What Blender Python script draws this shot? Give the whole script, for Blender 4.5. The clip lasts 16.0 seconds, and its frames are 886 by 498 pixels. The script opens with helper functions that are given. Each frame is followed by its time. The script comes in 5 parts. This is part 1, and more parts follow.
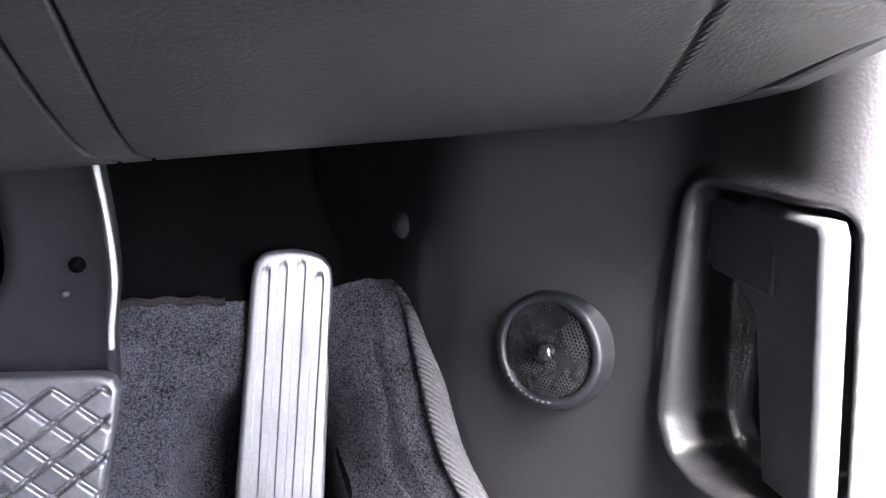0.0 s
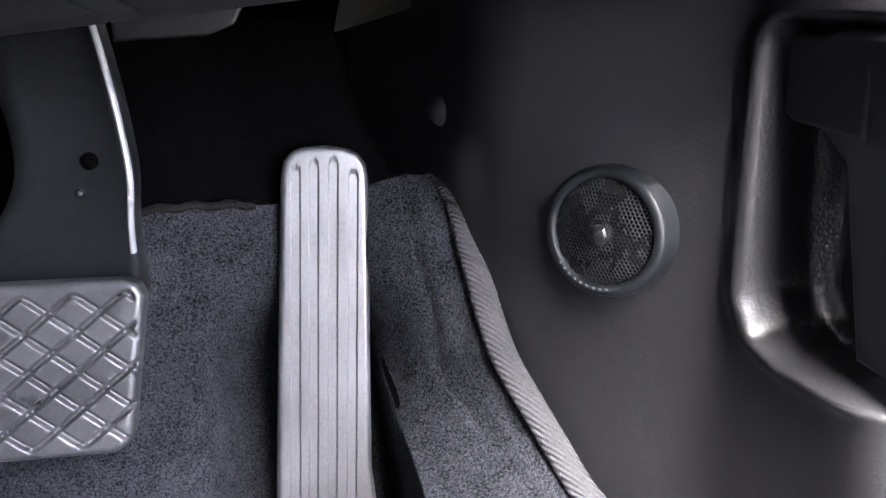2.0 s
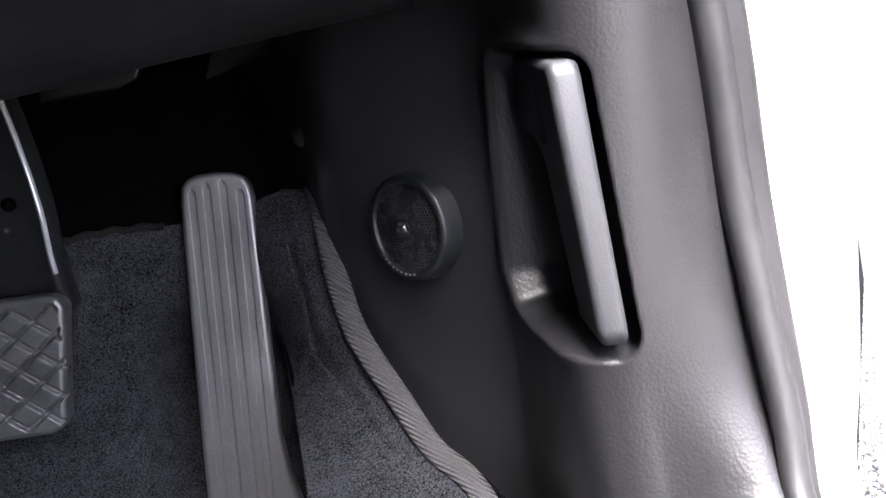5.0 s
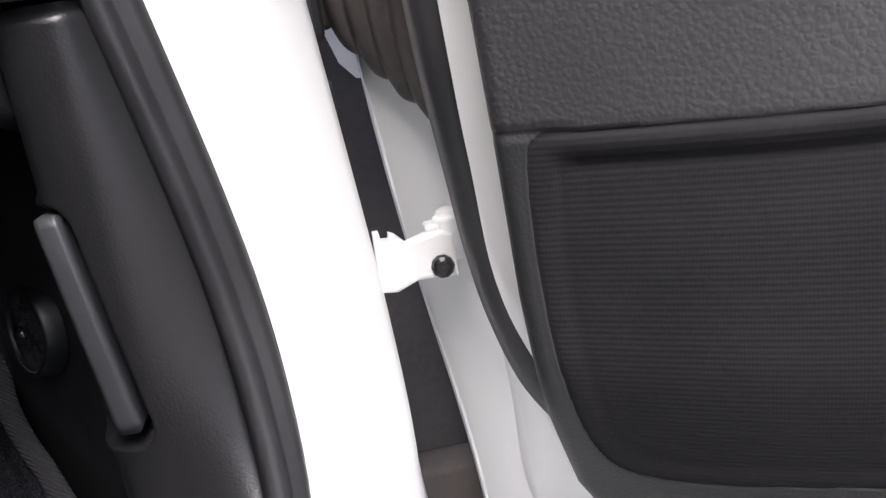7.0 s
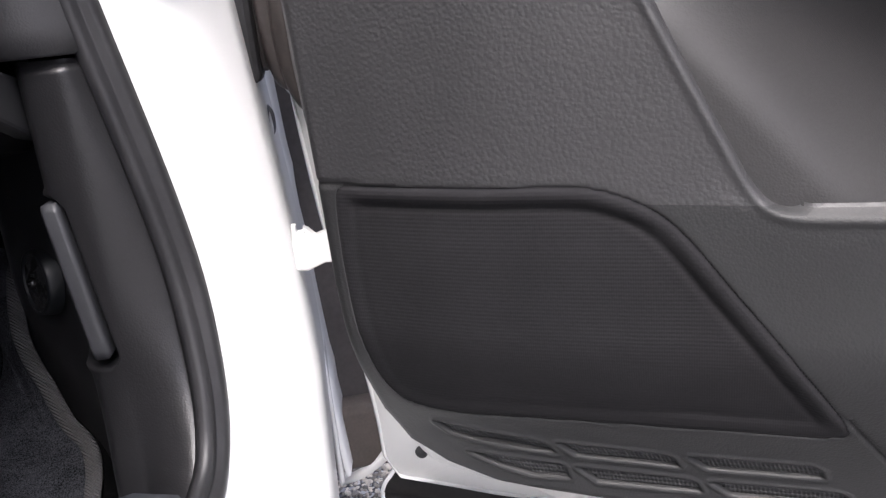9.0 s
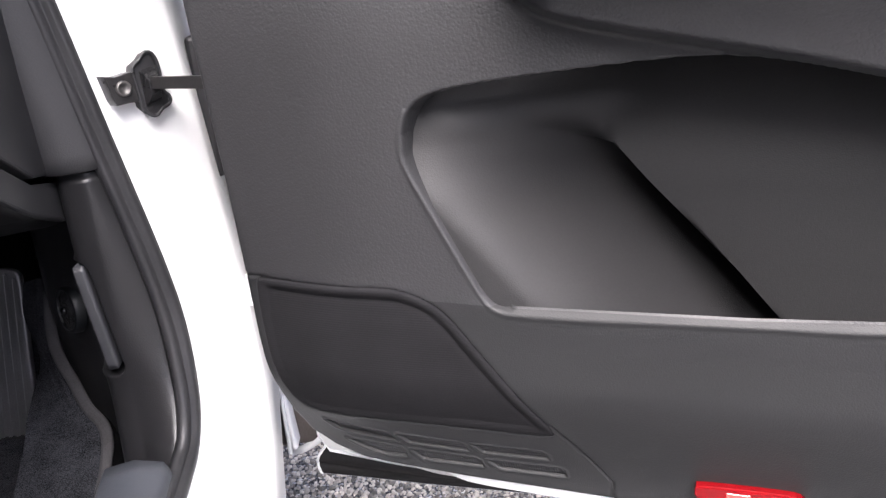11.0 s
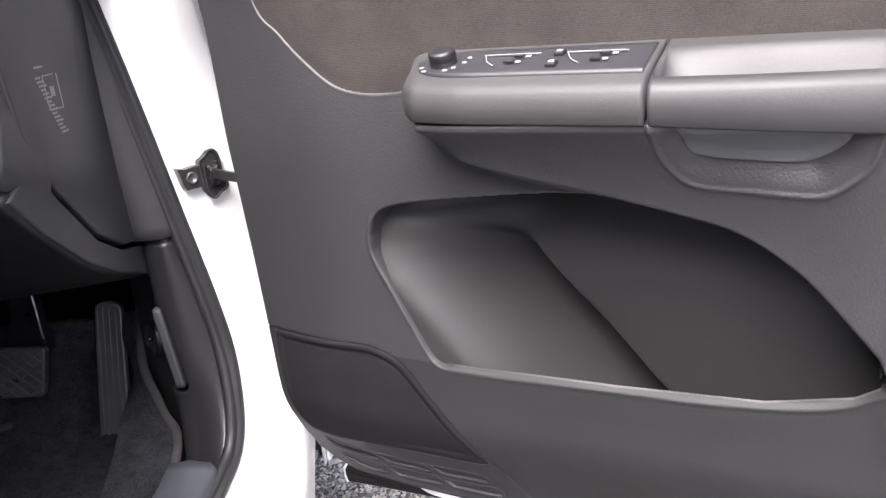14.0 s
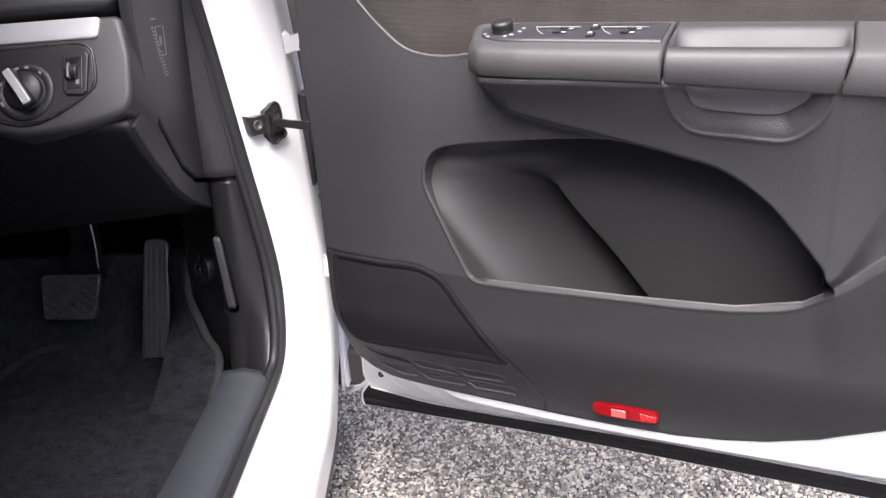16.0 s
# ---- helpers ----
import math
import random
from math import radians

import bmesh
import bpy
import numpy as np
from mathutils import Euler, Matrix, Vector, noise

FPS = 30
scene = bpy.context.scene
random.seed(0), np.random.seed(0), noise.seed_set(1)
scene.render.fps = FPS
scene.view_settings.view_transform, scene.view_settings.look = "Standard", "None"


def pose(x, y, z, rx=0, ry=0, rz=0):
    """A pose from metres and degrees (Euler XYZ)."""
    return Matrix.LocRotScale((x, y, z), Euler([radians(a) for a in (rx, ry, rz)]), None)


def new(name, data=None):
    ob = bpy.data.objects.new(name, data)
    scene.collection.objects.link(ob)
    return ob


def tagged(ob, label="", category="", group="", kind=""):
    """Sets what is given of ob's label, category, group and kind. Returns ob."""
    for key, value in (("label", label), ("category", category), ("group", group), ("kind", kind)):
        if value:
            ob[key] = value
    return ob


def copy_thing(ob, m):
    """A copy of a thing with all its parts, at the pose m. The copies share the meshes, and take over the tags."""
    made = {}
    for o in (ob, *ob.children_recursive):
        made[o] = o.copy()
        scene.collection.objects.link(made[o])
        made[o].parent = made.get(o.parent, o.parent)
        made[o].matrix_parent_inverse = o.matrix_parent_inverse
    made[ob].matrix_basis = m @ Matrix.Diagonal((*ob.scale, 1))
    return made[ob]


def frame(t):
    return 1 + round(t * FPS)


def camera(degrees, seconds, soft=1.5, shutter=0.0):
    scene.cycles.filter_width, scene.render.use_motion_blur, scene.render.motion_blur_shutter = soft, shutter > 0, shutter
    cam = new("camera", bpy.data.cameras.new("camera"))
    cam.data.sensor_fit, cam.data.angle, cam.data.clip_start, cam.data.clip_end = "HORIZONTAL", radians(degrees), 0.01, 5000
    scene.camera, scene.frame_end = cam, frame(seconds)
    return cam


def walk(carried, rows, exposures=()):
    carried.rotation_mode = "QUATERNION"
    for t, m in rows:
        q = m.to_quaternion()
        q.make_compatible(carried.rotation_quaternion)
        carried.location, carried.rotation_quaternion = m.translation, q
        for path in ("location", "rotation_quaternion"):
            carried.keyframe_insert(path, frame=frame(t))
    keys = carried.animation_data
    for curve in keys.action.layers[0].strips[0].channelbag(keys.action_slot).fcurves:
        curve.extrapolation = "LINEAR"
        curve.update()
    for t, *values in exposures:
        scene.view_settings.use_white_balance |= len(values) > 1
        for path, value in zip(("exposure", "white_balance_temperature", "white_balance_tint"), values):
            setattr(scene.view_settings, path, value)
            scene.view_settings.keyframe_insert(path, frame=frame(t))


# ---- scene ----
# ---------------------------------------------------------------- camera
cam = camera(57.0, 16.0, soft=1.35)
PATH = [
    (0.0, -0.6393, 1.1250, 0.6751, 76.02, -2.26, -14.05),
    (0.5, -0.6312, 1.1654, 0.6315, 76.13, -0.02, -12.08),
    (1.0, -0.6328, 1.1858, 0.6112, 77.11, 1.88, -9.25),
    (1.5, -0.6218, 1.1743, 0.6196, 74.74, 2.11, -9.11),
    (2.0, -0.6195, 1.1542, 0.6296, 72.47, 1.37, -10.46),
    (2.5, -0.6108, 1.1325, 0.6314, 71.78, 1.38, -10.20),
    (3.0, -0.6049, 1.1093, 0.6333, 71.80, 1.68, -10.36),
    (3.2, -0.6034, 1.0993, 0.6334, 72.09, 1.87, -10.55),
    (5.3, -0.4623, 1.0262, 0.6501, 72.27, 8.34, -6.55),
    (5.5, -0.4375, 1.0082, 0.6458, 73.79, 9.09, -6.56),
    (6.0, -0.3626, 0.9820, 0.6671, 75.24, 8.87, -7.55),
    (6.5, -0.3008, 0.9716, 0.6958, 73.84, 9.23, -9.51),
    (7.0, -0.2539, 0.9288, 0.6846, 74.10, 8.60, -10.27),
    (7.5, -0.2189, 0.8873, 0.6915, 72.37, 7.12, -10.31),
    (8.0, -0.1745, 0.8520, 0.6930, 72.29, 6.66, -7.02),
    (8.5, -0.1618, 0.8024, 0.7085, 72.04, 5.96, -6.40),
    (9.0, -0.1628, 0.7369, 0.7454, 72.18, 5.61, -7.55),
    (9.5, -0.1457, 0.6672, 0.7962, 72.15, 5.84, -7.79),
    (9.7, -0.1387, 0.6341, 0.8096, 72.93, 5.61, -7.97),
    (11.8, 0.0048, 0.3893, 0.9602, 68.86, 4.02, -4.40),
    (12.0, 0.0176, 0.3783, 0.9615, 70.10, 3.84, -3.55),
    (12.5, 0.0502, 0.3565, 0.9802, 71.78, 4.33, -1.66),
    (13.0, 0.0786, 0.3310, 0.9991, 72.60, 4.86, 0.06),
    (13.5, 0.0935, 0.2935, 1.0222, 72.53, 5.37, 0.77),
    (14.0, 0.1103, 0.2432, 1.0462, 71.93, 5.56, 1.36),
    (14.5, 0.1220, 0.1792, 1.0593, 71.66, 4.94, 1.78),
    (15.0, 0.1003, 0.0948, 1.0642, 71.74, 4.23, 0.63),
    (15.5, 0.0613, 0.0383, 1.0575, 72.51, 3.33, -0.05),
    (16.0, 0.0000, 0.0000, 1.0310, 72.00, 2.00, -0.65),
]
walk(cam, [(t, pose(x, y, z, rx, ry, rz)) for t, x, y, z, rx, ry, rz in PATH],
     exposures=[(0.0, 7.1, 6150, 12), (0.8, 6.45, 6150, 12), (1.5, 6.45, 6150, 12), (3.2, 6.5, 6150, 12), (5.3, 4.2, 6150, 12), (6.0, 2.6, 6100, 12), (7.0, 2.55, 6100, 12), (9.5, 2.65, 6100, 13), (12.0, 2.9, 6100, 14), (14.5, 2.8, 6150, 14), (16.0, 2.55, 6150, 15)])

# ---------------------------------------------------------------- world and sun
world = bpy.data.worlds.new("sky")
scene.world = world
world.use_nodes = True
wn = world.node_tree.nodes
sky = wn.new("ShaderNodeTexSky")
sky.sky_type, sky.sun_disc = "NISHITA", False
SUN_ELEV, SUN_AZ = radians(58), radians(198)
sky.sun_elevation, sky.sun_rotation = SUN_ELEV, SUN_AZ
sky.air_density, sky.dust_density, sky.ozone_density = 0.55, 8.0, 0.6
world.node_tree.links.new(sky.outputs[0], wn["Background"].inputs[0])
wn["Background"].inputs[1].default_value = 0.075
sun = new("sun", bpy.data.lights.new("sun", "SUN"))
sun.data.energy, sun.data.angle, sun.data.color = 1.9, radians(55), (1.0, 0.95, 0.90)
sun_dir = Vector((math.sin(SUN_AZ) * math.cos(SUN_ELEV), math.cos(SUN_AZ) * math.cos(SUN_ELEV), math.sin(SUN_ELEV)))
sun.matrix_world = Matrix.Translation((0, 0, 6)) @ sun_dir.to_track_quat("Z", "Y").to_matrix().to_4x4()


# ---------------------------------------------------------------- materials
def material(name, base, rough=0.6, metal=0.0, spec=0.5):
    m = bpy.data.materials.new(name)
    m.use_nodes = True
    b = m.node_tree.nodes["Principled BSDF"]
    b.inputs["Base Color"].default_value = (*base, 1)
    b.inputs["Roughness"].default_value = rough
    b.inputs["Metallic"].default_value = metal
    b.inputs["Specular IOR Level"].default_value = spec
    return m


def node(m, kind, **inputs):
    n = m.node_tree.nodes.new(kind)
    for k, v in inputs.items():
        n.inputs[k].default_value = v
    return n


def link(m, a, b):
    m.node_tree.links.new(a, b)


def coords(m):
    return node(m, "ShaderNodeTexCoord").outputs["Object"]


def vary(m, base, amount=0.25, scale=9.0, fine=220.0, rough=None, rough_span=0.12):
    """Two scales of mottling in the colour, and an uneven gloss."""
    b = m.node_tree.nodes["Principled BSDF"]
    c = coords(m)
    big = node(m, "ShaderNodeTexNoise", Scale=scale, Detail=5.0, Roughness=0.6)
    small = node(m, "ShaderNodeTexNoise", Scale=fine, Detail=3.0)
    link(m, c, big.inputs["Vector"])
    link(m, c, small.inputs["Vector"])
    add = node(m, "ShaderNodeMath")
    add.operation = "ADD"
    link(m, big.outputs[0], add.inputs[0])
    link(m, small.outputs[0], add.inputs[1])
    ramp = node(m, "ShaderNodeMapRange")
    ramp.inputs["From Min"].default_value, ramp.inputs["From Max"].default_value = 0.6, 1.4
    ramp.inputs["To Min"].default_value, ramp.inputs["To Max"].default_value = 1 - amount, 1 + amount
    link(m, add.outputs[0], ramp.inputs["Value"])
    mul = node(m, "ShaderNodeVectorMath")
    mul.operation = "SCALE"
    mul.inputs[0].default_value = base
    link(m, ramp.outputs[0], mul.inputs["Scale"])
    link(m, mul.outputs[0], b.inputs["Base Color"])
    if rough is not None:
        rr = node(m, "ShaderNodeMapRange")
        rr.inputs["From Min"].default_value, rr.inputs["From Max"].default_value = 0.3, 0.7
        rr.inputs["To Min"].default_value, rr.inputs["To Max"].default_value = rough - rough_span, rough + rough_span
        link(m, big.outputs[0], rr.inputs["Value"])
        link(m, rr.outputs[0], b.inputs["Roughness"])
    return m


def bump(m, height, strength, distance, chain=True):
    b = m.node_tree.nodes["Principled BSDF"]
    n = node(m, "ShaderNodeBump", Strength=strength, Distance=distance)
    link(m, height, n.inputs["Height"])
    if chain and b.inputs["Normal"].is_linked:
        link(m, b.inputs["Normal"].links[0].from_socket, n.inputs["Normal"])
    link(m, n.outputs[0], b.inputs["Normal"])


def grained(name, base, rough, cell=0.0042, strength=0.35, spec=0.5, amount=0.12, leather=False):
    """Moulded plastic with a leather grain: rounded cells parted by fine creases."""
    m = material(name, base, rough, 0, spec)
    vary(m, base, amount, 7.0, 400.0, rough, 0.06)
    c = coords(m)
    warp = node(m, "ShaderNodeTexNoise", Scale=0.9 / cell, Detail=2.0)
    link(m, c, warp.inputs["Vector"])
    off = node(m, "ShaderNodeVectorMath")
    off.operation = "MULTIPLY_ADD"
    off.inputs[1].default_value = (cell * 0.7,) * 3
    link(m, warp.outputs["Color"], off.inputs[0])
    link(m, c, off.inputs[2])
    vor = node(m, "ShaderNodeTexVoronoi", Scale=1 / cell, Randomness=1.0)
    vor.feature = "SMOOTH_F1"
    vor.inputs["Smoothness"].default_value = 0.22
    link(m, off.outputs[0], vor.inputs["Vector"])
    inv = node(m, "ShaderNodeMath")
    inv.operation = "SUBTRACT"
    inv.inputs[0].default_value = 1.0
    link(m, vor.outputs["Distance"], inv.inputs[1])
    if leather:
        vor.inputs["Smoothness"].default_value = 0.45
        off.inputs[1].default_value = (cell * 0.9,) * 3
        wrinkle = node(m, "ShaderNodeTexNoise", Scale=0.75 / cell, Detail=3.0, Roughness=0.55, Distortion=0.6)
        link(m, c, wrinkle.inputs["Vector"])
        both = node(m, "ShaderNodeMath")
        both.operation = "MULTIPLY_ADD"
        both.inputs[1].default_value = 0.5
        link(m, wrinkle.outputs[0], both.inputs[0])
        link(m, inv.outputs[0], both.inputs[2])
        bump(m, both.outputs[0], strength, 0.0014)
    else:
        bump(m, inv.outputs[0], strength, 0.0012)
    fine = node(m, "ShaderNodeTexNoise", Scale=900.0, Detail=2.0)
    link(m, c, fine.inputs["Vector"])
    bump(m, fine.outputs[0], 0.10, 0.0006)
    return m


def fibre(name, base, amount=0.6, fine=900.0, strength=0.8, tint=None):
    """Needle-felt carpet: pale flecks on dark pile."""
    m = material(name, base, 0.95, 0, 0.03)
    c = coords(m)
    a = node(m, "ShaderNodeTexNoise", Scale=fine, Detail=4.0, Roughness=0.75)
    d = node(m, "ShaderNodeTexNoise", Scale=38.0, Detail=4.0)
    tuft = node(m, "ShaderNodeTexNoise", Scale=fine * 0.22, Detail=3.0, Distortion=0.8)
    total = None
    for tex, weight in ((a, 1.0), (tuft, 0.12), (d, 0.20)):
        link(m, c, tex.inputs["Vector"])
        mix = node(m, "ShaderNodeMath")
        mix.operation = "MULTIPLY_ADD"
        mix.inputs[1].default_value = weight
        mix.inputs[2].default_value = 0.0
        link(m, tex.outputs[0], mix.inputs[0])
        if total is not None:
            link(m, total, mix.inputs[2])
        total = mix.outputs[0]
    ramp = node(m, "ShaderNodeValToRGB")
    hi = tint or tuple(min(1, v * (1 + 4 * amount)) for v in base)
    ramp.color_ramp.elements[0].position, ramp.color_ramp.elements[0].color = 0.52, (*[v * (1 - amount) for v in base], 1)
    ramp.color_ramp.elements[1].position, ramp.color_ramp.elements[1].color = 0.92, (*hi, 1)
    link(m, total, ramp.inputs[0])
    link(m, ramp.outputs[0], m.node_tree.nodes["Principled BSDF"].inputs["Base Color"])
    bump(m, a.outputs[0], strength, 0.003)
    bump(m, d.outputs[0], 0.3, 0.01)
    return m


def ribbed(name, base, pitch, axis="Z", strength=0.6):
    """Knitted cloth with fine ribs."""
    m = material(name, base, 0.95, 0, 0.15)
    vary(m, base, 0.35, 14.0, 700.0)
    c = coords(m)
    for ax, p, s in ((axis, pitch, strength), ("X", pitch * 0.55, strength * 0.4)):
        w = node(m, "ShaderNodeTexWave", Scale=0.314 / p, Distortion=0.6, Detail=2.0)
        w.inputs["Detail Scale"].default_value = 6.0
        w.bands_direction = ax
        link(m, c, w.inputs["Vector"])
        bump(m, w.outputs["Fac"], s, 0.0015)
    return m


M_PANEL = grained("charcoal_grained_plastic", (0.0253, 0.0253, 0.0268), 0.50, 0.0023, 0.20, leather=True)
# finer grain of the lower panel; its darker tone stands in for shade
M_PANEL_FINE = grained("charcoal_fine_grain_plastic", (0.0168, 0.0172, 0.0180), 0.54, 0.0016, 0.14, 0.32)
M_ARM = grained("grey_soft_touch_plastic", (0.041, 0.040, 0.0405), 0.55, 0.0019, 0.07, 0.4, leather=True)
M_HANDLE = grained("grey_smooth_plastic", (0.034, 0.0335, 0.0345), 0.52, 0.0015, 0.05, 0.4)
M_LINING = grained("pale_grey_cup_plastic", (0.072, 0.075, 0.081), 0.45, 0.0014, 0.06)
M_BLACK = grained("black_grained_plastic", (0.013, 0.013, 0.014), 0.45, 0.0016, 0.12)
M_GLOSS = vary(material("black_plain_plastic", (0.015, 0.015, 0.016), 0.3), (0.015, 0.015, 0.016), 0.2, 30, 300, 0.3)
M_KICK = grained("dark_grained_trim", (0.0166, 0.0164, 0.0176), 0.33, 0.0018, 0.10, 0.5)
M_DASH = grained("dark_dash_plastic", (0.031, 0.031, 0.033), 0.5, 0.0018, 0.10)
M_RUBBER = vary(material("black_rubber", (0.022, 0.022, 0.024), 0.5), (0.022, 0.022, 0.024), 0.2, 12, 200, 0.48)
M_CLOTH = ribbed("black_speaker_cloth", (0.0108, 0.0106, 0.0117), 0.0024, "Z", 0.10)
M_FABRIC = ribbed("brown_grey_fabric", (0.034, 0.030, 0.028), 0.0016, "Z", 0.15)
M_CARPET = fibre("blue_black_carpet", (0.0105, 0.0107, 0.0126), 0.6, 700.0, 0.9, (0.108, 0.111, 0.125))
M_BIND = ribbed("grey_binding_tape", (0.078, 0.076, 0.079), 0.0022, "DIAGONAL", 0.8)
M_WHITE = vary(material("white_car_paint", (0.82, 0.83, 0.83), 0.28), (0.82, 0.83, 0.83), 0.008, 3, 60)
M_WHITE.node_tree.nodes["Principled BSDF"].inputs["Coat Weight"].default_value = 0.5
M_METAL = vary(material("brushed_aluminium", (0.24, 0.24, 0.246), 0.36, 0.75), (0.24, 0.24, 0.246), 0.14, 22, 500, 0.40, 0.12)
M_STEEL = vary(material("dark_steel", (0.022, 0.023, 0.025), 0.4, 0.3), (0.022, 0.023, 0.025), 0.3, 25, 300, 0.4)
M_CHROME = vary(material("satin_chrome", (0.74, 0.75, 0.76), 0.3, 0.55), (0.74, 0.75, 0.76), 0.05, 20, 300, 0.22, 0.05)
M_MARK = material("pale_print", (0.30, 0.30, 0.30), 0.6)
M_SCUFF = grained("blue_grey_sill_plastic", (0.048, 0.052, 0.061), 0.42, 0.0018, 0.1)
M_LINER = vary(material("brown_black_liner", (0.055, 0.050, 0.050), 0.8), (0.055, 0.050, 0.050), 0.25, 12, 150)
M_RED = vary(material("red_reflector", (0.15, 0.002, 0.004), 0.12), (0.15, 0.002, 0.004), 0.15, 60, 400)
M_RED_PALE = vary(material("pale_red_reflector", (0.62, 0.07, 0.06), 0.12), (0.62, 0.07, 0.06), 0.15, 60, 400)


M_HANDLE_DARK = grained("grey_lever_plastic", (0.042, 0.043, 0.047), 0.40, 0.0012, 0.05)
M_RING = vary(material("blue_black_ring", (0.011, 0.0125, 0.0145), 0.40), (0.011, 0.0125, 0.0145), 0.15, 40, 500, 0.4)
M_GLOSS_HARD = vary(material("polished_black", (0.012, 0.012, 0.013), 0.08), (0.012, 0.012, 0.013), 0.1, 40, 300)
# near-black since the toe board is unlit: its shade is in the colour
M_CARPET_SHADE = fibre("shade_black_carpet", (0.0035, 0.0035, 0.0038), 0.5, 800.0, 0.9, (0.0055, 0.0055, 0.006))
M_METAL_DULL = vary(material("dull_pad_metal", (0.16, 0.16, 0.164), 0.34, 0.65), (0.16, 0.16, 0.164), 0.25, 40, 500, 0.36, 0.12)
M_GREY = vary(material("grey_plain_plastic", (0.012, 0.012, 0.013), 0.4), (0.012, 0.012, 0.013), 0.15, 30, 300, 0.4)
M_FLAP = vary(material("brown_card", (0.010, 0.009, 0.007), 0.8), (0.010, 0.009, 0.007), 0.3, 30, 300, 0.6)
M_DASH_END = grained("dark_end_cover", (0.024, 0.024, 0.026), 0.45, 0.0012, 0.08)
M_MARK_DIM = material("grey_print", (0.20, 0.20, 0.21), 0.6)
M_SWITCH = grained("dark_switch_plastic", (0.024, 0.024, 0.027), 0.42, 0.0010, 0.05)
M_RED_MID = vary(material("mid_red_reflector", (0.38, 0.012, 0.014), 0.12), (0.38, 0.012, 0.014), 0.15, 60, 400)
M_STEEL_WORN = vary(material("worn_steel", (0.13, 0.125, 0.12), 0.4, 0.5), (0.13, 0.125, 0.12), 0.3, 60, 300, 0.4)
M_STEEL_BLACK = vary(material("black_coated_steel", (0.030, 0.029, 0.030), 0.35, 0.2), (0.030, 0.029, 0.030), 0.3, 40, 300, 0.35)
M_FOAM = vary(material("brown_foam", (0.075, 0.064, 0.058), 0.9), (0.075, 0.064, 0.058), 0.2, 40, 300)
M_APRON = vary(material("black_rubber_apron", (0.016, 0.0155, 0.016), 0.75, 0, 0.25), (0.016, 0.0155, 0.016), 0.3, 18, 200, 0.72, 0.08)
M_HEM = fibre("frayed_hem", (0.022, 0.020, 0.019), 0.5, 900.0, 0.9, (0.060, 0.055, 0.052))
M_VOID = material("dark_void", (0.002, 0.002, 0.002), 0.9, 0, 0.0)
# darker than the fascia: the cover faces down, its shade is in the colour
M_COVER_SHADE = grained("shade_dark_dash_cover", (0.0100, 0.0100, 0.0106), 0.5, 0.0020, 0.14, 0.35)
# darker than the panel: the pocket's shade is put into this colour
M_POCKET_SHADE = grained("charcoal_pocket_shade_plastic", (0.0222, 0.0220, 0.0226), 0.56, 0.0014, 0.12, 0.32)
M_RUBBER_BROWN = vary(material("brown_black_rubber", (0.042, 0.036, 0.034), 0.55), (0.042, 0.036, 0.034), 0.3, 30, 200, 0.5)


def perforated(name, base, pitch, hole=0.30):
    """Metal sheet with a staggered field of round holes, dark within."""
    m = material(name, base, 0.35, 0.3)
    c = coords(m)
    sep = node(m, "ShaderNodeSeparateXYZ")
    link(m, c, sep.inputs[0])

    def op(kind, a, b=None):
        n = node(m, "ShaderNodeMath")
        n.operation = kind
        for i, x in enumerate((a, b)):
            if x is None:
                continue
            if isinstance(x, (int, float)):
                n.inputs[i].default_value = x
            else:
                link(m, x, n.inputs[i])
        return n.outputs[0]

    along = op("SUBTRACT", op("MULTIPLY", sep.outputs[0], 0.7), op("MULTIPLY", sep.outputs[1], 0.7))
    a = op("SINE", op("MULTIPLY", op("ADD", along, op("MULTIPLY", sep.outputs[2], 0.577)), 2 * math.pi / pitch))
    b = op("SINE", op("MULTIPLY", op("SUBTRACT", along, op("MULTIPLY", sep.outputs[2], 0.577)), 2 * math.pi / pitch))
    h = op("MULTIPLY", a, b)
    ramp = node(m, "ShaderNodeValToRGB")
    ramp.color_ramp.elements[0].position, ramp.color_ramp.elements[0].color = hole, (*base, 1)
    ramp.color_ramp.elements[1].position, ramp.color_ramp.elements[1].color = hole + 0.2, (0.004, 0.004, 0.004, 1)
    link(m, h, ramp.inputs[0])
    link(m, ramp.outputs[0], m.node_tree.nodes["Principled BSDF"].inputs["Base Color"])
    inv = op("SUBTRACT", 1.0, h)
    bump(m, inv, 0.6, 0.0006)
    return m


M_MESH_METAL = vary(material("black_mesh_metal", (0.050, 0.050, 0.052), 0.30, 0.6), (0.050, 0.050, 0.052), 0.2, 60, 400, 0.3)
M_MESH_VENT = perforated("vent_mesh", (0.040, 0.040, 0.042), 0.0036, 0.22)


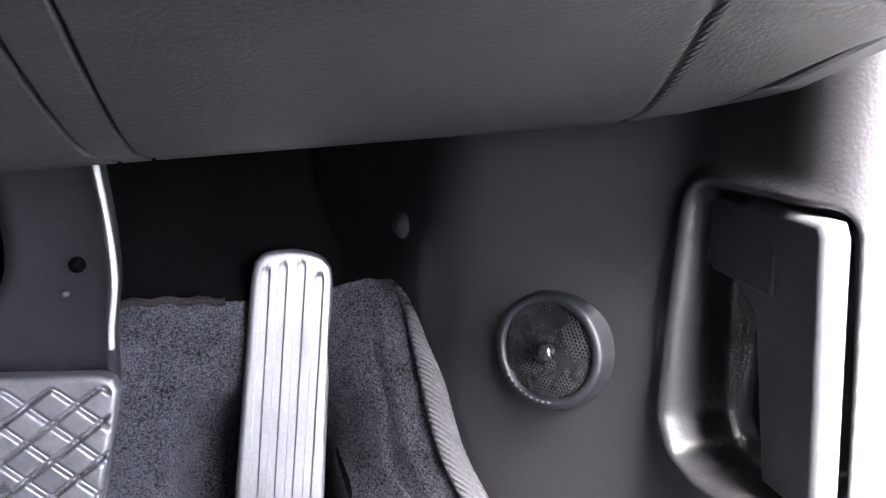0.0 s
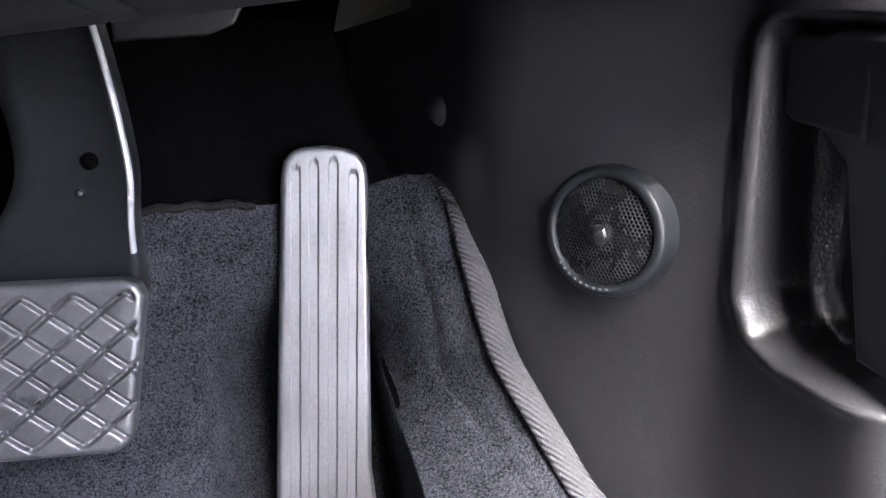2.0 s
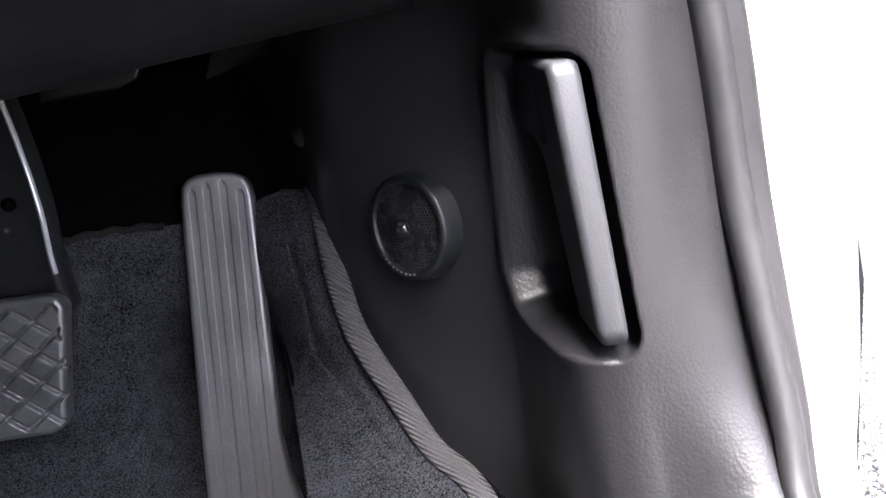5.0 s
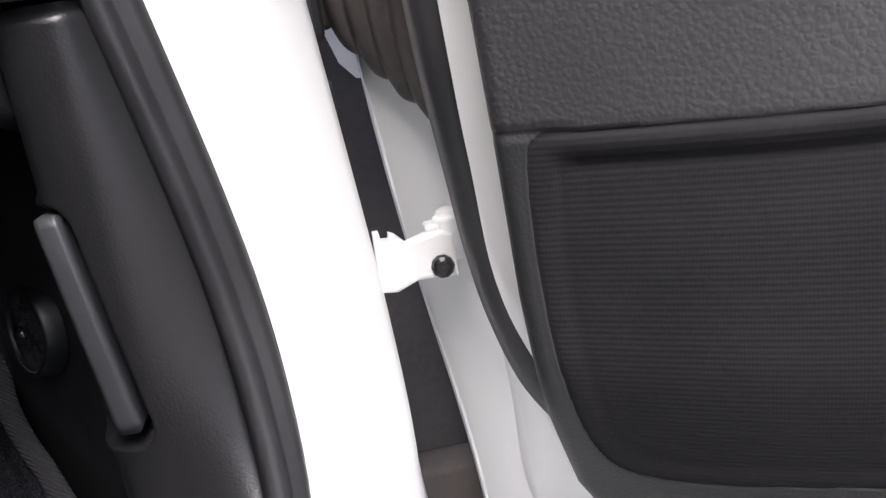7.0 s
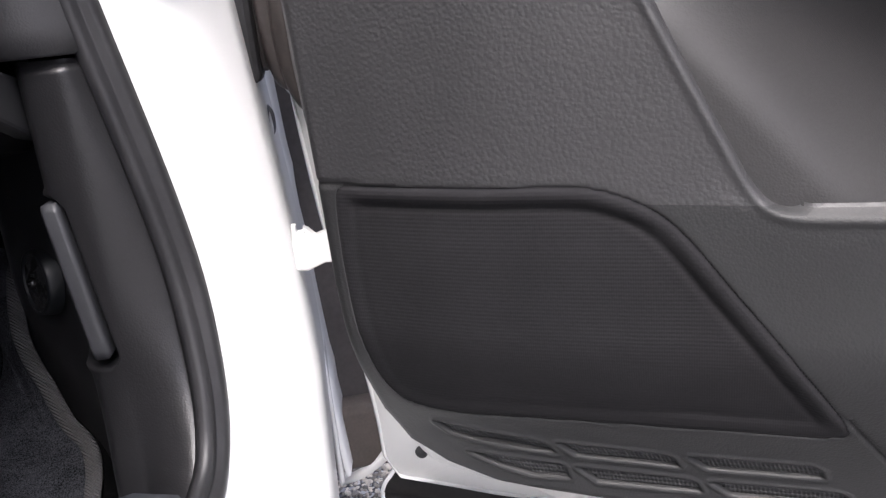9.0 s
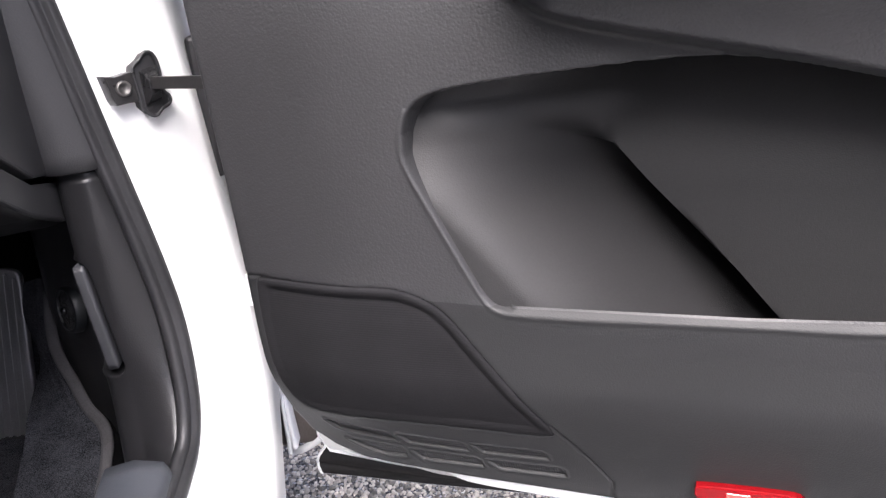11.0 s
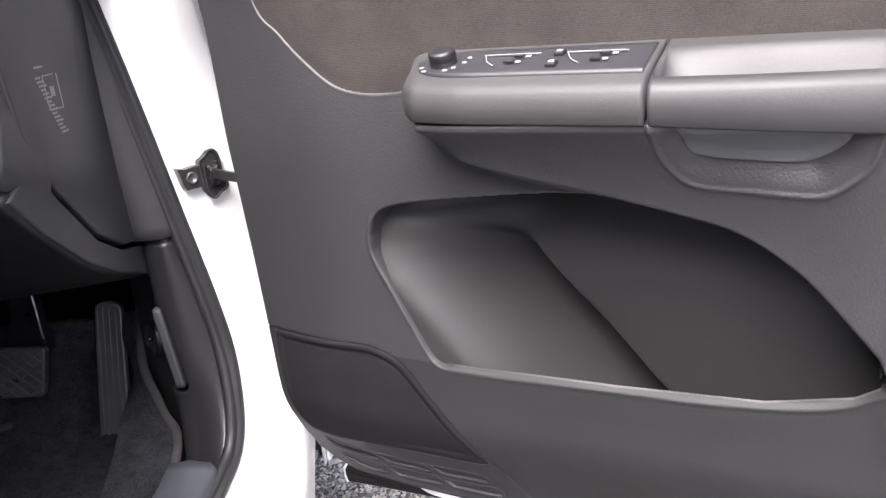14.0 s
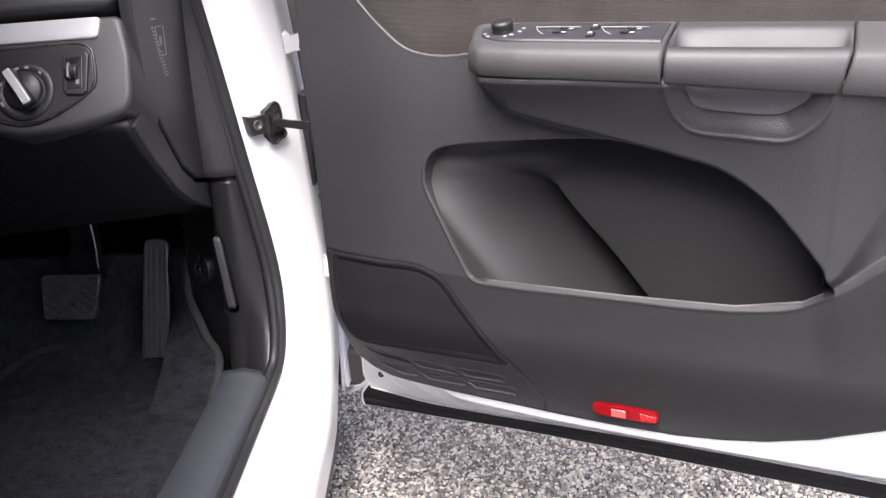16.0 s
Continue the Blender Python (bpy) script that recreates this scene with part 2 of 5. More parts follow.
def asphalt():
    m = material("asphalt_with_stones", (0.2, 0.2, 0.2), 0.8, 0, 0.3)
    c = coords(m)
    vor = node(m, "ShaderNodeTexVoronoi", Scale=95.0)
    link(m, c, vor.inputs["Vector"])
    edge = node(m, "ShaderNodeTexVoronoi", Scale=95.0)
    edge.feature = "DISTANCE_TO_EDGE"
    link(m, c, edge.inputs["Vector"])
    hsv = node(m, "ShaderNodeSeparateColor")
    link(m, vor.outputs["Color"], hsv.inputs[0])
    ramp = node(m, "ShaderNodeValToRGB")
    r = ramp.color_ramp
    r.elements[0].position, r.elements[0].color = 0.0, (0.07, 0.07, 0.075, 1)
    r.elements[1].position, r.elements[1].color = 1.0, (0.66, 0.65, 0.63, 1)
    for pos, col in ((0.35, 0.20), (0.6, 0.36), (0.8, 0.48)):
        e = r.elements.new(pos)
        e.color = (col, col, col * 1.02, 1)
    link(m, hsv.outputs[0], ramp.inputs[0])
    gap = node(m, "ShaderNodeMapRange")
    gap.inputs["From Min"].default_value, gap.inputs["From Max"].default_value = 0.02, 0.16
    link(m, edge.outputs["Distance"], gap.inputs["Value"])
    mix = node(m, "ShaderNodeMix")
    mix.data_type = "RGBA"
    mix.inputs[6].default_value = (0.035, 0.034, 0.036, 1)
    link(m, gap.outputs[0], mix.inputs[0])
    link(m, ramp.outputs[0], mix.inputs[7])
    link(m, mix.outputs[2], m.node_tree.nodes["Principled BSDF"].inputs["Base Color"])
    bump(m, gap.outputs[0], 0.9, 0.004)
    return m


M_ASPHALT = asphalt()


def stone_mix():
    m = material("loose_grey_stone", (0.3, 0.3, 0.3), 0.75, 0, 0.3)
    g = node(m, "ShaderNodeNewGeometry")
    ramp = node(m, "ShaderNodeValToRGB")
    r = ramp.color_ramp
    r.elements[0].position, r.elements[0].color = 0.0, (0.15, 0.140, 0.125, 1)
    r.elements[1].position, r.elements[1].color = 1.0, (0.84, 0.79, 0.70, 1)
    for pos, col in ((0.35, 0.32), (0.62, 0.54), (0.82, 0.72)):
        e = r.elements.new(pos)
        e.color = (col * 1.07, col * 0.985, col * 0.86, 1)
    link(m, g.outputs["Random Per Island"], ramp.inputs[0])
    n = node(m, "ShaderNodeTexNoise", Scale=260.0, Detail=4.0)
    link(m, coords(m), n.inputs["Vector"])
    mr = node(m, "ShaderNodeMapRange")
    mr.inputs["To Min"].default_value, mr.inputs["To Max"].default_value = 0.6, 1.1
    link(m, n.outputs[0], mr.inputs["Value"])
    mul = node(m, "ShaderNodeVectorMath")
    mul.operation = "SCALE"
    link(m, ramp.outputs[0], mul.inputs[0])
    link(m, mr.outputs[0], mul.inputs["Scale"])
    link(m, mul.outputs[0], m.node_tree.nodes["Principled BSDF"].inputs["Base Color"])
    bump(m, n.outputs[0], 0.4, 0.002)
    return m


M_STONE = stone_mix()


# ---------------------------------------------------------------- builders
def empty(name, x, y, z, **tags):
    ob = new(name)
    ob.matrix_world = pose(x, y, z)
    ob.empty_display_size = 0.02
    return tagged(ob, **tags)


def mesh(name, verts, faces, mat, parent=None, label="", smooth=True, **tags):
    """One mesh object from world places; under a parent it is stored in the parent's own frame."""
    verts = np.asarray(verts, float).reshape(-1, 3)
    if parent is not None:
        m = Matrix.Identity(4)
        p = parent
        while p is not None:
            m = p.matrix_basis @ m
            p = p.parent
        inv = np.array(m.inverted())
        verts = verts @ inv[:3, :3].T + inv[:3, 3]
    me = bpy.data.meshes.new(name)
    me.from_pydata(verts.tolist(), [], [tuple(int(i) for i in f) for f in faces])
    me.materials.append(mat)
    if smooth:
        me.polygons.foreach_set("use_smooth", [True] * len(me.polygons))
    me.update()
    ob = new(name, me)
    if parent is not None:
        ob.parent = parent
    return tagged(ob, label=label, **tags)


def lattice(pts, wrap=False):
    """Verts and faces of a rows x columns array of places."""
    pts = np.asarray(pts, float)
    r, c = pts.shape[:2]
    idx = np.arange(r * c).reshape(r, c)
    if wrap:
        idx = np.hstack([idx, idx[:, :1]])
    f = np.stack([idx[:-1, :-1], idx[:-1, 1:], idx[1:, 1:], idx[1:, :-1]], -1).reshape(-1, 4)
    return pts.reshape(-1, 3), f


def part(name, bm, mat, parent, label="", smooth=False, **tags):
    bm.verts.index_update()
    v = [x.co[:] for x in bm.verts]
    f = [[y.index for y in x.verts] for x in bm.faces]
    bm.free()
    return mesh(name, v, f, mat, parent, label, smooth, **tags)


def box(x0, x1, y0, y1, z0, z1, bevel=0.002, m=None, seg=2):
    bm = bmesh.new()
    bmesh.ops.create_cube(bm, size=1)
    for v in bm.verts:
        v.co = Vector(((x0 + x1) / 2 + v.co.x * (x1 - x0), (y0 + y1) / 2 + v.co.y * (y1 - y0), (z0 + z1) / 2 + v.co.z * (z1 - z0)))
    if bevel:
        bmesh.ops.bevel(bm, geom=bm.edges[:], offset=bevel, segments=seg, profile=0.5, affect="EDGES")
    if m is not None:
        bm.transform(m)
    return bm


def prism(outline, y0, y1, m=None, bevel=0.0015, seg=2):
    """A plate with the given outline in x, z, from y0 to y1, with eased edges."""
    bm = bmesh.new()
    a = [bm.verts.new((x, y0, z)) for x, z in outline]
    b = [bm.verts.new((x, y1, z)) for x, z in outline]
    bm.faces.new(a[::-1])
    bm.faces.new(b)
    n = len(a)
    for i in range(n):
        bm.faces.new((a[i], a[(i + 1) % n], b[(i + 1) % n], b[i]))
    bmesh.ops.recalc_face_normals(bm, faces=bm.faces[:])
    if bevel:
        e = [x for x in bm.edges if abs(x.verts[0].co.y - x.verts[1].co.y) < 1e-9]
        bmesh.ops.bevel(bm, geom=e, offset=bevel, segments=seg, profile=0.5, affect="EDGES")
    if m is not None:
        bm.transform(m)
    return bm


def turned(profile, m, n=40):
    """A lathe: (radius, height) steps round the local z."""
    a = np.linspace(0, 2 * math.pi, n, endpoint=False)
    pts = np.array([[(r * math.cos(t), r * math.sin(t), h) for t in a] for r, h in profile])
    v, f = lattice(pts, True)
    f = [tuple(q) for q in f]
    f.append(tuple(range(n))[::-1])
    f.append(tuple(range((len(profile) - 1) * n, len(profile) * n)))
    mm = np.array(m)
    return v @ mm[:3, :3].T + mm[:3, 3], f


def smooth_path(pts, n=60):
    """A Catmull-Rom curve through the places, n even steps."""
    p = np.asarray(pts, float)
    p = np.vstack([2 * p[0] - p[1], p, 2 * p[-1] - p[-2]])
    out = []
    k = len(p) - 3
    for t in np.linspace(0, k - 1e-9, n * 4):
        i = int(t)
        u = t - i
        a, b, c, d = p[i:i + 4]
        out.append(0.5 * (2 * b + (c - a) * u + (2 * a - 5 * b + 4 * c - d) * u * u + (3 * b - a - 3 * c + d) * u ** 3))
    out = np.array(out)
    s = np.concatenate([[0], np.cumsum(np.linalg.norm(np.diff(out, axis=0), axis=1))])
    want = np.linspace(0, s[-1], n)
    return np.stack([np.interp(want, s, out[:, i]) for i in range(out.shape[1])], 1)


def sweep(path, profile, side):
    """A closed profile (a, b) carried along a path: a along side, b square to both."""
    path = np.asarray(path, float)
    t = np.gradient(path, axis=0)
    t /= np.linalg.norm(t, axis=1, keepdims=True)
    s = np.broadcast_to(np.asarray(side, float), path.shape)
    s = s - (s * t).sum(1, keepdims=True) * t
    s /= np.linalg.norm(s, axis=1, keepdims=True)
    b = np.cross(t, s)
    pts = np.stack([path + a * s + c * b for a, c in profile], 1)
    v, f = lattice(pts, True)
    n = len(profile)
    f = [tuple(q) for q in f]
    f.append(tuple(range(n)))
    f.append(tuple(range(len(path) * n - n, len(path) * n))[::-1])
    return v, f


def round_profile(w, h, n=14):
    return [(w * math.cos(a), h * math.sin(a)) for a in np.linspace(0, 2 * math.pi, n, endpoint=False)]


def step(a, b, x):
    t = np.clip((x - a) / (b - a), 0, 1)
    return t * t * (3 - 2 * t)


def inside_distance(px, py, poly):
    """Signed distance to a closed outline, positive inside."""
    poly = np.asarray(poly, float)
    d = np.full(px.shape, 1e9)
    inside = np.zeros(px.shape, bool)
    for (x0, y0), (x1, y1) in zip(poly, np.roll(poly, -1, axis=0)):
        dx, dy = x1 - x0, y1 - y0
        t = np.clip(((px - x0) * dx + (py - y0) * dy) / (dx * dx + dy * dy + 1e-15), 0, 1)
        d = np.minimum(d, np.hypot(px - x0 - t * dx, py - y0 - t * dy))
        cross = ((y0 > py) != (y1 > py)) & (px < (x1 - x0) * (py - y0) / (y1 - y0 + 1e-15) + x0)
        inside ^= cross
    return np.where(inside, d, -d)


def closed_curve(pts, n=160):
    p = list(pts)
    q = smooth_path(p[-2:] + p + p[:2], 3 * n)
    # keep one lap
    i0 = int(np.argmin(np.linalg.norm(q[: 3 * n // 2] - np.array(p[0]), axis=1)))
    far = q[3 * n // 2:]
    i1 = 3 * n // 2 + int(np.argmin(np.linalg.norm(far - np.array(p[0]), axis=1)))
    lap = q[i0:i1]
    return lap[:: max(1, len(lap) // n)]


# ---------------------------------------------------------------- ground
mesh("ground", [(-400, -400, 0), (400, -400, 0), (400, 400, 0), (-400, 400, 0)], [(0, 1, 2, 3)], M_ASPHALT, smooth=False,
     label="grey asphalt with pale exposed stones", category="ground", kind="structure")



def stones(x0, x1, y0, y1, pitch, seed=5):
    """Loose stone chips set close together on the ground: a flat-topped gem each."""
    rng = np.random.default_rng(seed)
    gx, gy = np.meshgrid(np.arange(x0, x1, pitch), np.arange(y0, y1, pitch * 0.9))
    gx = gx + (np.arange(gx.shape[0]) % 2)[:, None] * pitch / 2
    c = np.stack([gx.ravel(), gy.ravel()], 1) + rng.uniform(-0.4, 0.4, (gx.size, 2)) * pitch
    n = len(c)
    size = pitch * rng.uniform(0.30, 0.74, n) * np.where(rng.random(n) > 0.9, 1.3, 1.0)
    turn, flat = rng.uniform(0, 6.3, n), rng.uniform(0.5, 1.0, n)
    a = np.linspace(0, 2 * math.pi, 6, endpoint=False)[None] + rng.uniform(-0.3, 0.3, (n, 6))
    verts = []
    for rad, z in ((1.0, -0.10), (0.92, 0.40), (0.5, 0.78)):
        rr = rad * size[:, None] * rng.uniform(0.8, 1.15, (n, 6))
        lx, ly = rr * np.cos(a), rr * np.sin(a) * flat[:, None]
        px = c[:, :1] + lx * np.cos(turn)[:, None] - ly * np.sin(turn)[:, None]
        py = c[:, 1:] + lx * np.sin(turn)[:, None] + ly * np.cos(turn)[:, None]
        pz = z * size[:, None] * rng.uniform(0.7, 1.15, (n, 6))
        verts.append(np.stack([px, py, pz], -1))
    v = np.concatenate(verts, 1)
    f = []
    for k in (0, 6):
        f += [(k + i, k + (i + 1) % 6, k + 6 + (i + 1) % 6, k + 6 + i) for i in range(6)]
    f += [(12, 13, 14, 15), (12, 15, 16, 17)]
    f = np.array(f)[None] + (np.arange(n) * 18)[:, None, None]
    return v.reshape(-1, 3), f.reshape(-1, 4)


v, f = stones(-0.45, 1.15, 1.30, 2.10, 0.0086)
mesh("stone_chips", v, f, M_STONE, None, "pale and grey stone chips bedded in asphalt", smooth=False, category="gravel", kind="stuff")

# ---------------------------------------------------------------- white body round the door opening
SEAL = smooth_path([(-0.420, 1.385, 1.24), (-0.381, 1.405, 1.02), (-0.360, 1.410, 0.902), (-0.338, 1.416, 0.767), (-0.311, 1.420, 0.61),
                    (-0.3005, 1.419, 0.52), (-0.2975, 1.397, 0.43), (-0.303, 1.368, 0.374), (-0.308, 1.30, 0.353),
                    (-0.309, 1.10, 0.353), (-0.309, 0.70, 0.355), (-0.309, 0.20, 0.357)], 110)
OUTER = smooth_path([(-0.300, 1.438, 1.24), (-0.275, 1.448, 1.02), (-0.262, 1.452, 0.902), (-0.250, 1.456, 0.767), (-0.236, 1.459, 0.60),
                     (-0.229, 1.459, 0.50), (-0.226, 1.456, 0.41), (-0.229, 1.449, 0.33), (-0.232, 1.40, 0.275),
                     (-0.232, 1.15, 0.262), (-0.232, 0.70, 0.262), (-0.232, 0.20, 0.262)], 110)


def door_frame_sheet():
    rows = []
    for s, o in zip(SEAL, OUTER):
        d = o - s
        ln = np.linalg.norm(d)
        inn = s - d / ln * 0.03
        bulge = np.array([0.3, -0.9, 0.3]) * 0.006
        row = [inn + np.array([0, 0.03, -0.02]), inn, s]
        for k in (0.15, 0.3, 0.5, 0.7, 0.85, 0.95, 1.0):
            row.append(s + d * k + bulge * math.sin(math.pi * k))
        rows.append(row)
    rows = np.array(rows)
    # the outer edge rolls over and runs forward, down along the sill
    w = step(0.36, 0.30, OUTER[:, 2])[:, None]
    fwd = np.array([0.002, 0.105, 0.0]) * (1 - w) + np.array([0.004, 0.0, -0.085]) * w
    e1 = OUTER + np.array([0.004, 0.004, -0.002])
    rows = np.concatenate([rows, (e1)[:, None], (e1 + fwd * 0.5)[:, None], (e1 + fwd)[:, None]], 1)
    return lattice(rows)


v, f = door_frame_sheet()
body = empty("car_body", -0.3, 1.0, 0.0, label="white painted car body round an open front door", category="car body", kind="structure")
mesh("door_frame", v, f, M_WHITE, body, "white painted door opening frame and sill")

# fender edge and dark liner beyond the hinge pillar
fpath = np.array([0.0012, 0.001, 0.0]) * np.sin(np.arange(40) * 1.9)[:, None] * (np.arange(40) % 9 > 5)[:, None] + smooth_path([(-0.247, 1.583, 1.15), (-0.244, 1.582, 0.90), (-0.239, 1.581, 0.70), (-0.230, 1.581, 0.52), (-0.224, 1.581, 0.40), (-0.217, 1.579, 0.30), (-0.212, 1.575, 0.22)], 40)
rows = np.stack([fpath + np.array(o) for o in ((-0.006, -0.006, 0), (-0.003, -0.008, 0), (0.000, -0.004, 0), (0.003, 0.03, 0), (0.012, 0.30, 0.0), (0.03, 0.75, 0))], 1)
v, f = lattice(rows)
mesh("fender", v, f, M_WHITE, body, "white front fender with a folded flange")
rows = np.array([[(x, 1.648 + 0.01 * math.sin(6 * x), z) for x in np.linspace(-0.30, -0.100, 12)] for z in np.linspace(0.200, 1.15, 24)])
v, f = lattice(rows)
mesh("fender_liner", v, f, M_LINER, body, "brown-black plastic liner behind the fender")
part("foam_block", box(-0.245, -0.150, 1.60, 1.642, 0.205, 0.288, 0.010, None, 3), M_FOAM, body, "dark brown foam block at the foot of the pillar", True)
fp = smooth_path([(-0.228, 1.612, 0.188), (-0.205, 1.606, 0.196), (-0.185, 1.600, 0.210), (-0.172, 1.597, 0.222), (-0.166, 1.596, 0.240)], 24)
v, f = sweep(fp, [(-0.006, -0.0015), (-0.006, 0.0015), (0.006, 0.0015), (0.006, -0.0015)], (0, 0.5, 1))
mesh("curved_flange", v, f, M_WHITE, body, "curved white flange under the foam")
tabm = Matrix.Translation((-0.2125, 1.60, 0.668)) @ Matrix.Rotation(radians(-14), 4, "Y")
part("bracket_tab", prism([(-0.012, 0.030), (0.006, 0.016), (0.013, -0.026), (-0.002, -0.020), (-0.010, -0.004)], -0.002, 0.002, tabm, 0.001), M_WHITE, body, "white folded bracket tab")
part("lower_flange", box(-0.226, -0.220, 1.560, 1.600, 0.215, 0.385, 0.003), M_WHITE, body)
part("sill_underside", box(-0.40, -0.226, 0.15, 1.50, 0.14, 0.19, 0.01), M_GLOSS, body, "black plastic under the sill")

# closed shell round the cabin, mostly unseen, added to keep light out
part("roof_block", box(-1.95, -0.50, -1.4, 1.55, 1.62, 1.66, 0.02), M_LINER, body, "unseen dark slab over the cabin, added to block light")
part("far_side_block", box(-1.98, -1.94, -1.4, 1.9, 0.2, 1.62, 0.01), M_KICK, body)
part("rear_side_block", box(-0.50, -0.36, -1.4, 0.42, 0.2, 1.25, 0.01), M_KICK, body)
# driver's seat, unseen behind the lens, added to block light from the footwell
seat = empty("seat_light_block", -0.72, 0.4, 0.32, label="unseen driver's seat added to block light from the footwell", category="seat")
part("cushion", box(-0.98, -0.49, 0.16, 0.70, 0.276, 0.62, 0.05, None, 4), M_LINER, seat, "unseen cushion block that keeps light out", True)
part("backrest", box(-0.97, -0.48, 0.00, 0.22, 0.55, 1.30, 0.06, None, 4), M_LINER, seat, "unseen backrest block that keeps light out", True)
# more of the added shell: mostly unseen boxes that block light leaks
part("pillar_block", box(-0.52, -0.42, 0.20, 0.42, 1.252, 1.62, 0.01), M_KICK, body)
part("rear_wall_block", box(-1.94, -0.44, -1.42, -1.38, 0.2, 1.62, 0.01), M_KICK, body)
part("floor_pan", box(-1.94, -0.32, -1.4, 1.75, 0.16, 0.262, 0.005), M_LINER, body)
part("firewall", box(-1.94, -0.33, 1.86, 1.90, 0.2, 1.15, 0.005), M_GLOSS, body)
part("cowl_leak_block", box(-0.362, -0.345, 1.50, 1.90, 0.20, 1.15, 0.003), M_GLOSS, body)
part("far_dash_block", box(-1.94, -1.07, 1.15, 1.86, 0.60, 1.10, 0.03), M_KICK, body, "unseen dark box added to block light from the far side")
part("scuttle_block", box(-1.94, -0.37, 1.215, 1.86, 1.10, 1.13, 0.005), M_GLOSS, body)
part("tunnel", box(-1.25, -1.05, -0.2, 1.86, 0.25, 0.62, 0.04), M_KICK, body)

# rubber seal
seal_profile = [(-0.032, -0.004), (-0.031, 0.003), (-0.027, 0.0075), (-0.021, 0.0080), (-0.0175, 0.0040), (-0.0150, 0.0040), (-0.011, 0.0075), (-0.006, 0.0070), (-0.001, 0.0035), (0.0, -0.004)]
side = OUTER - SEAL
v, f = sweep(SEAL, seal_profile, side)
mesh("door_seal", v, f, M_RUBBER, None, "black rubber seal along the door opening", category="seal", kind="structure")

# ---------------------------------------------------------------- footwell trim
PLAN = smooth_path([(-0.334, 1.416), (-0.341, 1.402), (-0.362, 1.395), (-0.392, 1.397), (-0.408, 1.410), (-0.414, 1.445), (-0.419, 1.470), (-0.425, 1.489), (-0.438, 1.505),
                    (-0.464, 1.526), (-0.490, 1.547), (-0.512, 1.568), (-0.527, 1.596), (-0.538, 1.634), (-0.562, 1.70), (-0.60, 1.80), (-0.62, 1.87)], 420)


def kick_sheet():
    zs = np.linspace(0.276, 0.722, 250)
    P, Z = np.meshgrid(np.arange(len(PLAN)), zs)
    x, y = PLAN[P, 0].copy(), PLAN[P, 1].copy()
    # the lower front leans out to the sill
    front = step(1.44, 1.40, y)
    front0 = (np.arange(len(PLAN)) < np.argmax(PLAN[:, 1] > 1.425))[None] * np.ones_like(Z) if PLAN[0, 1] < 1.425 else front
    k = step(0.50, 0.33, Z)
    x += front * k * 0.006
    y -= front * k * 0.008 * step(-0.42, -0.35, x) + front * 0.028 * step(0.47, 0.33, Z) ** 1.3
    # the outer edge tucks under the seal all the way down
    order = np.argsort(SEAL[:60, 2])
    sx, sy = np.interp(Z, SEAL[:60, 2][order], SEAL[:60, 0][order]), np.interp(Z, SEAL[:60, 2][order], SEAL[:60, 1][order])
    tuck = step(-0.378, -0.336, PLAN[P, 0]) * front0
    x += tuck * (sx - 0.020 + 0.334)
    y += tuck * (sy + 0.004 - 1.416)
    # top edge rolls back at the joint
    y += front * 0.006 * step(0.712, 0.722, Z)
    # recess for the lever: an oblique cut below
    arc = np.concatenate([[0], np.cumsum(np.linalg.norm(np.diff(PLAN, axis=0), axis=1))])[P]
    a0 = arc[0, np.argmin(np.abs(PLAN[:, 0] + 0.381))]
    a1 = arc[0, np.argmin(np.hypot(PLAN[:, 0] + 0.419, PLAN[:, 1] - 1.470))]
    rr = 0.012
    a1 = a1 + 0.008
    hole = [(a0 + rr, 0.4685 + rr), (a1 - rr - 0.016, 0.4705 + rr), (a1 - rr - 0.005, 0.4745 + rr), (a1 - rr, 0.484 + rr), (a1 - rr, 0.6145 - rr), (a0 + rr + 0.0145, 0.6145 - rr)]
    sd = inside_distance(arc, Z, hole) + rr
    mask = step(-0.003, 0.008, sd)
    ridge = np.exp(-((sd + 0.004) / 0.0045) ** 2) * step(a0 + 0.02, a0 + 0.05, arc)
    x += 0.042 * mask - 0.003 * ridge
    y += 0.034 * mask * step(1.43, 1.40, y) - 0.002 * ridge
    # swelling round the small loudspeaker
    d = np.sqrt((x + 0.466) ** 2 + (y - 1.525) ** 2 + (Z - 0.515) ** 2)
    s = step(0.060, 0.030, d) * 0.003 + step(0.150, 0.020, d) * 0.004
    x -= s * 0.8
    y -= s * 0.6
    return lattice(np.stack([x, y, Z], -1))


v, f = kick_sheet()
kick = empty("kick_panel", -0.40, 1.42, 0.32, label="dark grained plastic kick panel beside the footwell", category="trim panel", kind="structure")
mesh("panel", v, f, M_KICK, kick)


def pillar_trim():
    rows = []
    for z in np.linspace(0.7265, 1.30, 30):
        k = (z - 0.7265) / 0.30
        xl, xr = -0.416 - 0.031 * k, -0.372 - 0.046 * k
        y = 1.389 - 0.012 * k
        rows.append([(xl - 0.004, y + 0.09, z), (xl - 0.003, y + 0.02, z), (xl, y + 0.004, z), (xl + 0.006, y - 0.001, z), ((xl + xr) / 2, y - 0.004, z),
                     (xr - 0.010, y - 0.002, z), (xr + 0.004, y + 0.002, z), (xr + 0.018, y + 0.012, z)])
    r0 = [(x, y + 0.006, z - 0.002) for x, y, z in rows[0]]
    return lattice([r0] + rows)


v, f = pillar_trim()
mesh("pillar_trim", v, f, M_DASH, None, "dark grey plastic trim on the front pillar", category="trim", kind="structure")

